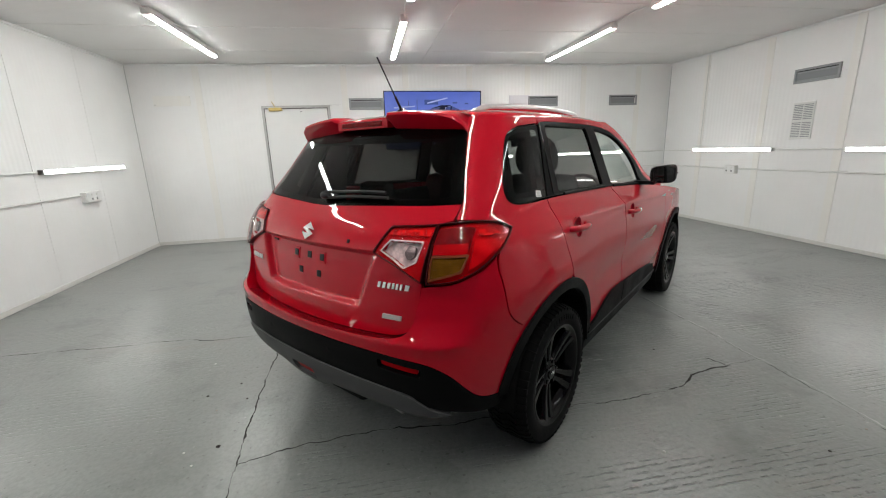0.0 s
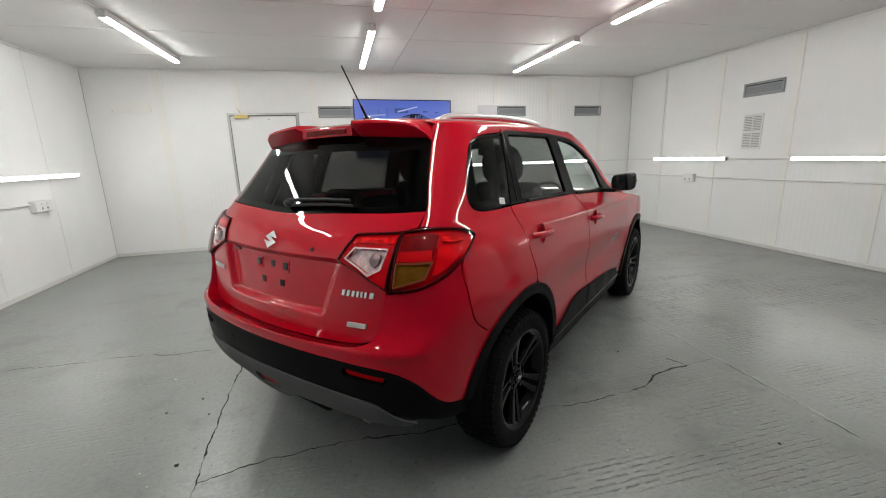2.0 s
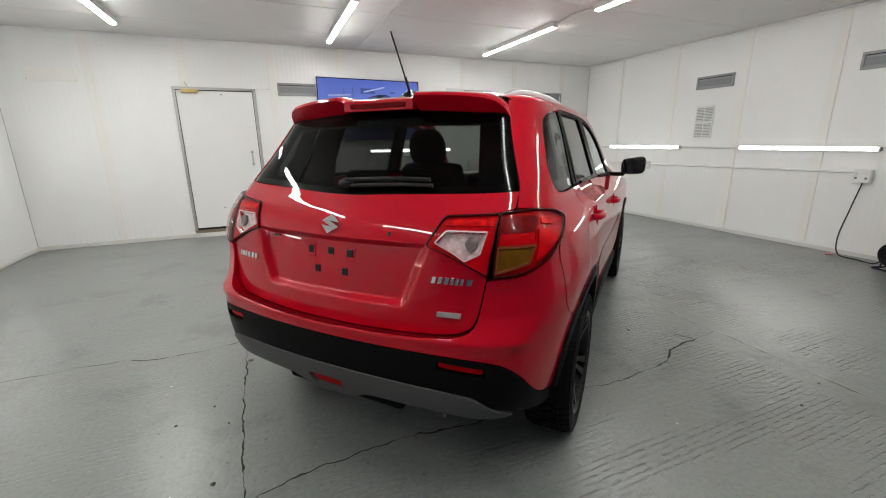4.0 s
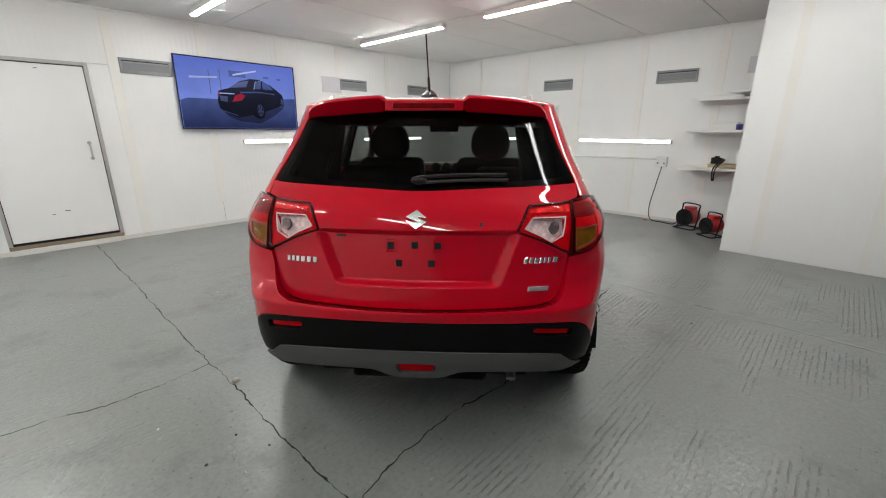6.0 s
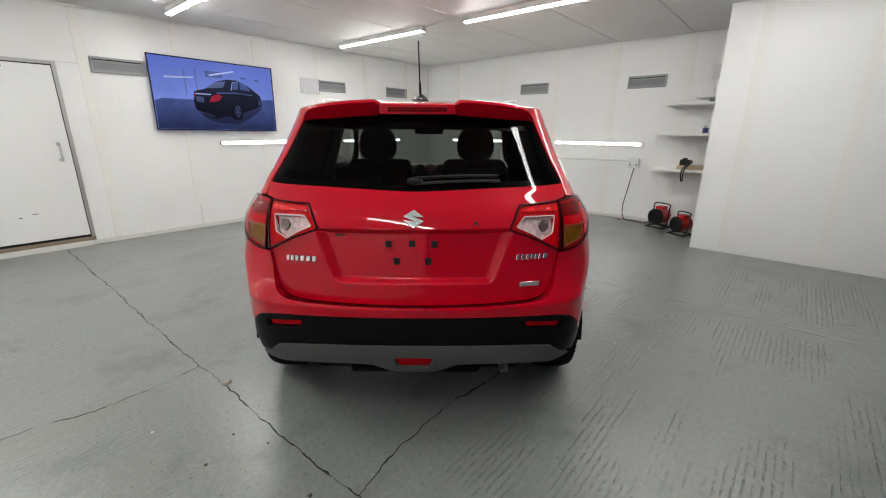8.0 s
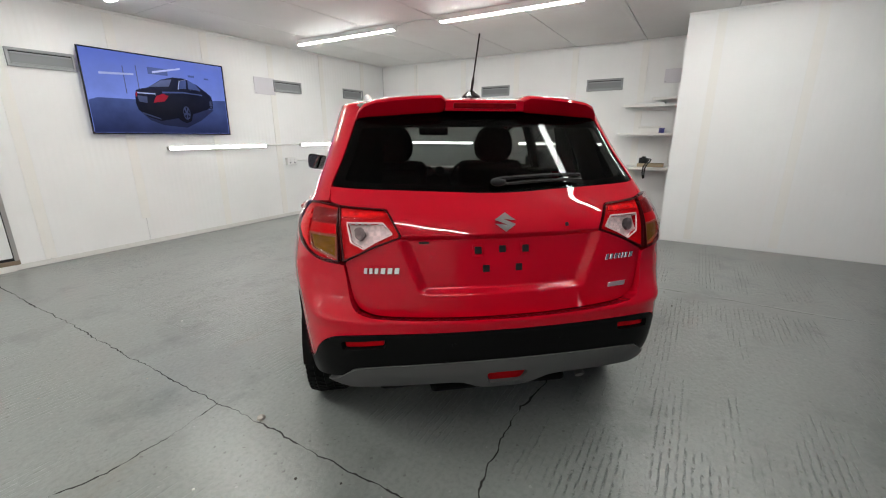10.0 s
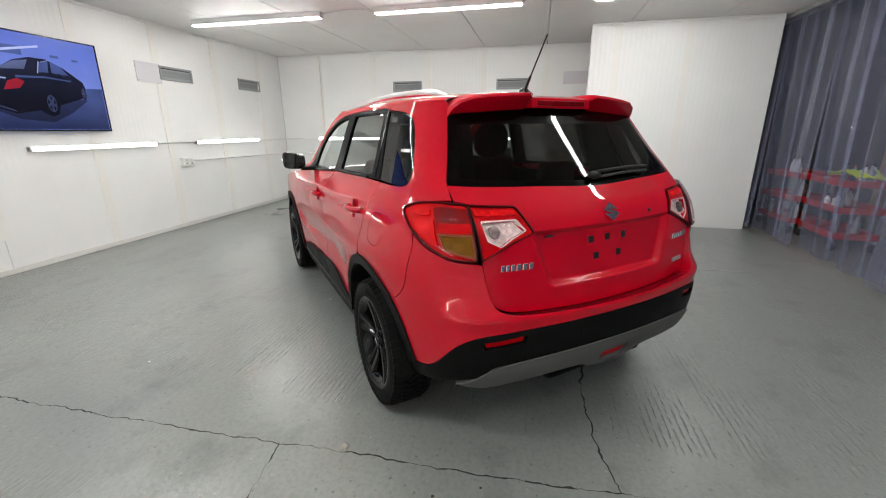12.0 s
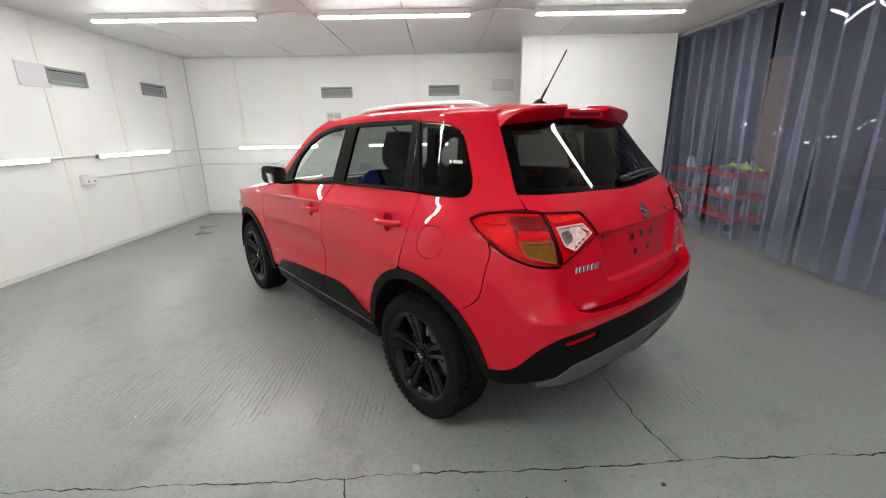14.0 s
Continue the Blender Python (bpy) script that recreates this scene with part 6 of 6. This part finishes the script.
for sd in (1, -1):
    pts = [(0.48, 0.68, 0.02), (0.93, 0.66, 0.02), (0.95, 0.80, 0.02), (0.50, 0.82, 0.02)]
    panel("headlamp", pts if sd > 0 else mirrored(pts), LENS_WHITE, CAR, shape=nose, off=0.004, label="clear headlamp")


def bonnet_z(x, y):
    t = (y - 1.98) / 1.32
    return 1.065 - 0.045 * t - 0.15 * t**3 - 0.05 * (x / 0.8)**2 - 0.012 * max(0.0, abs(x) - 0.55)


rows = []
for k in range(21):
    y = 1.98 + 1.30 * k / 20
    w = half_width(y, 0.98) - 0.035 - 0.06 * (k / 20)**3
    yy = [y - 0.22 * (k / 20) * (abs(j / 10 - 1))**2.4 for j in range(21)]
    rows.append([((j / 10 - 1) * w, yy[j], bonnet_z((j / 10 - 1) * w, yy[j])) for j in range(21)])
sheet("bonnet", rows, PAINT, CAR)
rows = []
for k in range(13):
    t = k / 12
    y, z = 1.985 - 0.775 * t, 1.075 + 0.452 * t - 0.02 * (2 * t - 1)**2 + 0.02
    w = 0.695 - 0.085 * t
    rows.append([((j / 8 - 1) * w, y - 0.16 * ((j / 8 - 1))**2 * (1 - 0.35 * t), z - 0.012 * (j / 8 - 1)**2) for j in range(17)])
sheet("windscreen", rows, CLEAR_GLASS, CAR, label="clear windscreen")


def seat(x, y, name="front_seat"):
    ob = new(name)
    ob.parent, ob.matrix_basis = CAR, pose(x, y, 0.42)
    part("seat_cushion", box(-0.25, 0.25, -0.05, 0.46, 0.08, 0.24, 0.05, 3), CLOTH, ob, smooth=True)
    back = box(-0.24, 0.24, -0.08, 0.06, 0.0, 0.60, 0.055, 3)
    back.transform(Matrix.Translation((0, -0.04, 0.20)) @ Matrix.Rotation(radians(16), 4, "X"))
    part("backrest", back, CLOTH, ob, smooth=True)
    head = bmesh.new()
    bmesh.ops.create_uvsphere(head, u_segments=28, v_segments=16, radius=1)
    for v in head.verts:
        p = v.co / (abs(v.co.x)**3 + abs(v.co.y)**3 + abs(v.co.z)**3)**(1 / 3)
        v.co = (p.x * (0.138 - 0.022 * max(0.0, p.z)), p.y * 0.062, 0.09 + p.z * 0.125)
    head.transform(Matrix.Translation((0, -0.245, 0.805)) @ Matrix.Rotation(radians(10), 4, "X"))
    rest = part("headrest", head, CLOTH, ob, smooth=True)
    for dx in (-0.06, 0.06):
        part("headrest_post", rod((dx, -0.225, 0.74), (dx, -0.24, 0.83), 0.006), CHROME, ob)
    return ob


for x in (0.36, -0.36):
    seat(x, 1.02)
rear_seat = new("rear_seat")
rear_seat.parent = CAR
part("seat_cushion", box(-0.62, 0.62, 0.30, 0.75, 0.46, 0.66, 0.05, 3), CLOTH, rear_seat, smooth=True)
for x0, x1 in ((-0.62, 0.10), (0.11, 0.62)):
    b = box(x0, x1, -0.07, 0.07, 0, 0.52, 0.05, 3)
    b.transform(Matrix.Translation((0, 0.25, 0.55)) @ Matrix.Rotation(radians(18), 4, "X"))
    part("backrest", b, CLOTH, rear_seat, smooth=True)
for x in (-0.38, 0.38):
    b = box(x - 0.13, x + 0.13, -0.045, 0.045, 0, 0.14, 0.035, 3)
    b.transform(Matrix.Translation((0, 0.09, 1.06)) @ Matrix.Rotation(radians(12), 4, "X"))
    part("headrest", b, CLOTH, rear_seat, smooth=True)
dash = part("dashboard", box(-0.66, 0.66, 1.62, 1.98, 0.70, 1.03, 0.05, 3), LINING, CAR, smooth=True)
part("instrument_hood", box(0.20, 0.52, 1.56, 1.72, 0.98, 1.075, 0.04, 3), LINING, dash, smooth=True)
for x in (-0.10, 0.0, 0.10):
    part("air_vent", lathe([(0, 0.0), (0, 0.042), (0.03, 0.046), (0.05, 0.044)], 20, "Y"), GLOSS_BLACK, dash).location = (x, 1.60, 1.055)
wheel_rim = lathe([(-0.013, 0.170), (0.0, 0.158), (0.013, 0.170), (0.0, 0.184)], 36, "Y", closed=True)
sw = part("steering_wheel", wheel_rim, LINING, CAR, smooth=True)
sw.matrix_basis = pose(0.36, 1.50, 0.985, -24, 0, 0)
part("wheel_spoke", box(-0.165, 0.165, -0.012, 0.012, -0.025, 0.025, 0.008), LINING, sw)
part("wheel_boss", box(-0.06, 0.06, -0.02, 0.03, -0.06, 0.05, 0.015), LINING, sw)
part("rear_view_mirror", box(-0.12, 0.12, 1.27, 1.30, 1.375, 1.435, 0.012), LINING, CAR, smooth=True)
part("mirror_stalk", rod((0, 1.29, 1.43), (0, 1.36, 1.47), 0.01), LINING, CAR)
part("parcel_shelf", box(-0.62, 0.62, -0.42, 0.14, 0.985, 1.005, 0.008), LINING, CAR)
part("underbody", box(-0.52, 0.52, -0.52, 2.9, 0.24, 0.44, 0.03), LINING, CAR)
part("cabin_floor", box(-0.66, 0.66, 0.45, 2.0, 0.30, 0.45, 0.02), LINING, CAR)
part("boot_liner", box(-0.60, 0.60, -0.56, 0.16, 0.45, 0.90, 0.02), LINING, CAR)
part("bulkhead", box(-0.68, 0.68, 1.99, 2.05, 0.3, 1.03, 0.01), LINING, CAR)
for x in (0.52, -0.52):
    part("rear_axle_arm", bent_rod([(x, 0.4, 0.3), (x, 0.0, 0.30), (x * 1.2, 0.0, 0.33)], 0.03), LINING, CAR, smooth=True)


# ---- joints and cracks in the floor ----
def crack(points, width, seed, label="dark open crack in the painted concrete", mat=None, name="crack", lift=0.0015):
    """A wandering dark slit of uneven width, just proud of the paint."""
    rng = random.Random(seed)
    line = []
    sway = Vector((0, 0, 0))
    for (ax, ay), (bx, by) in zip(points, points[1:]):
        n = max(2, int(math.hypot(bx - ax, by - ay) / 0.018))
        for k in range(n):
            t = k / n
            sway = sway * 0.72 + Vector((rng.uniform(-0.006, 0.006), rng.uniform(-0.006, 0.006), 0))
            line.append(Vector((ax + (bx - ax) * t, ay + (by - ay) * t, 0)) + sway)
    line.append(Vector((*points[-1], 0)))
    bm = bmesh.new()
    a, b = [], []
    open_, left = 1.0, 0
    for i, p in enumerate(line):
        if left <= 0:
            open_, left = rng.choice((0.2, 0.3, 0.45, 0.6, 0.75, 0.9, 1.0, 1.25)), rng.randint(2, 9)
        left -= 1
        d = (line[min(i + 1, len(line) - 1)] - line[max(i - 1, 0)]).normalized()
        side = Vector((-d.y, d.x, 0)) * width * open_ * 0.5
        a.append(bm.verts.new(p + side * rng.uniform(0.4, 1.1)))
        b.append(bm.verts.new(p - side * rng.uniform(0.4, 1.1)))
    for i in range(len(line) - 1):
        bm.faces.new((a[i], b[i], b[i + 1], a[i + 1]))
    ob = part(name, bm, mat or CRACK, floor, label)
    ob.location = (0, 0, lift)
    return ob


crack([(-0.19, 7.84), (-0.145, 5.77), (-0.14, 4.77), (-0.12, 3.93), (-0.095, 3.58), (-0.10, 3.07), (-0.09, 2.68), (-0.06, 2.44), (-0.055, 1.57), (-0.03, 0.3)], 0.011, 1, "straight day joint in the concrete, chipped at its edges")
crack([(-0.12, 3.92), (-0.38, 3.88), (-0.64, 3.86), (-0.84, 3.94), (-1.06, 3.95), (-1.3, 3.94), (-1.8, 3.98), (-2.7, 4.0)], 0.008, 2)
crack([(-0.06, 2.43), (0.14, 2.49), (0.41, 2.51), (0.63, 2.53), (0.95, 2.48), (1.09, 2.50), (1.4, 2.5), (1.66, 2.49), (1.96, 2.47), (2.34, 2.52), (2.48, 2.61), (2.75, 2.65), (2.98, 2.67)], 0.012, 3)
crack([(3.0, 5.6), (3.01, 3.83), (3.02, 3.15), (3.0, 2.77), (3.01, 2.56), (3.0, 2.2), (2.97, 1.77), (2.97, 0.6)], 0.007, 4, "straight day joint in the concrete, chipped at its edges")
RIDGE = material("pale_paint_ridge", (0.36, 0.365, 0.36), 0.4)
crack([(3.018, 5.6), (3.03, 3.83), (3.038, 3.15), (3.018, 2.77), (3.028, 2.56), (3.018, 2.2), (2.988, 1.77), (2.988, 0.6)], 0.012, 6, "pale worn ridge of paint beside the joint", RIDGE, "paint_ridge", 0.001)
crack([(2.75, 2.65), (2.72, 2.72), (2.70, 2.76)], 0.008, 5)


def chip(x, y, r, seed, mat, label):
    rng = random.Random(seed)
    bm = bmesh.new()
    bmesh.ops.create_icosphere(bm, subdivisions=2, radius=r)
    for v in bm.verts:
        v.co *= rng.uniform(0.7, 1.15)
        v.co.z = max(v.co.z * 0.6 + r * 0.3, 0)
    t = tagged(part("stone_chip", bm, mat), label, "stone", "stones on the floor")
    t.location = (x, y, 0)
    return t


STONE = material("pale_stone", (0.36, 0.33, 0.29), 0.85)
chip(-0.078, 3.615, 0.022, 1, STONE, "small pale chip of concrete on the floor")
for k, (x, y) in enumerate(((-0.3, 2.9), (0.3, 3.6), (-0.6, 4.8), (-1.2, 2.2), (2.9, 2.0), (0.1, 2.2), (-0.2, 4.5), (3.6, 2.9))):
    chip(x, y, 0.006, 10 + k, STONE, "tiny grit crumb on the floor")

DARK_BIT = material("dark_debris", (0.05, 0.045, 0.04), 0.9)
PALE_BIT = material("white_paint_flake", (0.66, 0.66, 0.63), 0.7)
for k, (x, y, r, mat, label) in enumerate((
        (-0.19, 2.58, 0.010, DARK_BIT, "dark crumb of dirt on the floor"), (-0.40, 3.06, 0.008, DARK_BIT, "dark crumb of dirt on the floor"),
        (-0.24, 3.16, 0.007, DARK_BIT, "dark crumb of dirt on the floor"), (-0.16, 2.98, 0.006, DARK_BIT, "dark crumb of dirt on the floor"),
        (2.46, 2.94, 0.007, DARK_BIT, "dark crumb of dirt on the floor"), (2.58, 1.92, 0.007, DARK_BIT, "dark crumb of dirt on the floor"),
        (-0.34, 2.57, 0.007, PALE_BIT, "white flake of paint on the floor"), (-0.27, 2.47, 0.006, PALE_BIT, "white flake of paint on the floor"),
        (1.46, 4.49, 0.008, PALE_BIT, "white flake of paint on the floor"), (0.32, 5.13, 0.007, PALE_BIT, "white flake of paint on the floor"),
        (1.87, 2.08, 0.007, PALE_BIT, "white flake of paint on the floor"), (-0.49, 3.47, 0.006, PALE_BIT, "white flake of paint on the floor"))):
    chip(x, y, r, 40 + k, mat, label)


# ---- wall panels and cover strips ----
def panels_along(parent, mat, cuts, make, name="panel"):
    for a, b in zip(cuts, cuts[1:]):
        part(name, make(a + 0.003, b - 0.003), mat, parent)


JOINTS_FAR = [-1.82, -0.77, 0.37, 1.37, 2.46, 3.50, 4.56, 5.64]
for a, b in zip([LEFT] + JOINTS_FAR, JOINTS_FAR + [RIGHT]):
    if not (a < -0.5 and b > -0.3):
        part("panel", box(a + 0.003, b - 0.003, FAR, FAR + 0.011, 0.0, TOP - 0.003), WHITE, wall_far)
# round the door: pieces beside and above it
part("panel", box(-0.767, 0.367, FAR, FAR + 0.011, 2.13, TOP - 0.003), WHITE, wall_far)
part("panel", box(0.118, 0.367, FAR, FAR + 0.011, 0.0, 2.127), WHITE, wall_far)
part("panel", box(-0.985, -0.94, FAR - 0.002, FAR + 0.009, 0.0, 2.127), WHITE, wall_far)
for k, x in enumerate(JOINTS_FAR):
    foot = 0.34 if k == 3 else 0.06
    if k == 1:
        foot = 2.14
    part("cover_strip", box(x - 0.05, x + 0.05, FAR - 0.009, FAR - 0.001, foot, TOP - 0.03, 0.003), STRIP, wall_far)
JOINTS_RIGHT = [2.80, 3.85, 4.87, 5.95, 7.05]
for a, b in zip([-0.2] + JOINTS_RIGHT, JOINTS_RIGHT + [FAR]):
    part("panel", box(RIGHT, RIGHT + 0.011, a + 0.003, b - 0.003, 0.0, TOP - 0.003), WHITE_Y, wall_right)
for y in JOINTS_RIGHT:
    part("cover_strip", box(RIGHT - 0.009, RIGHT - 0.001, y - 0.05, y + 0.05, 0.055, TOP - 0.03, 0.003), STRIP, wall_right)
JOINTS_LEFT = [1.3, 2.4, 3.5, 4.6, 5.70, 6.79]
for a, b in zip([NEAR] + JOINTS_LEFT, JOINTS_LEFT + [FAR]):
    part("panel", box(LEFT - 0.011, LEFT, a + 0.003, b - 0.003, 0.0, TOP - 0.003), WHITE_Y, wall_left)
for a, b in ((-0.055, 0.99), (0.99, 1.88), (1.88, BAY_END - 0.006)):
    part("panel", box(BAY, BAY + 0.005, a + 0.002, b - 0.002, 0.03, TOP - 0.003), WHITE_Y, partition)
for y in (0.99, 1.88):
    part("cover_strip", box(BAY - 0.004, BAY - 0.001, y - 0.045, y + 0.045, 0.05, TOP - 0.031, 0.001), STRIP, partition)
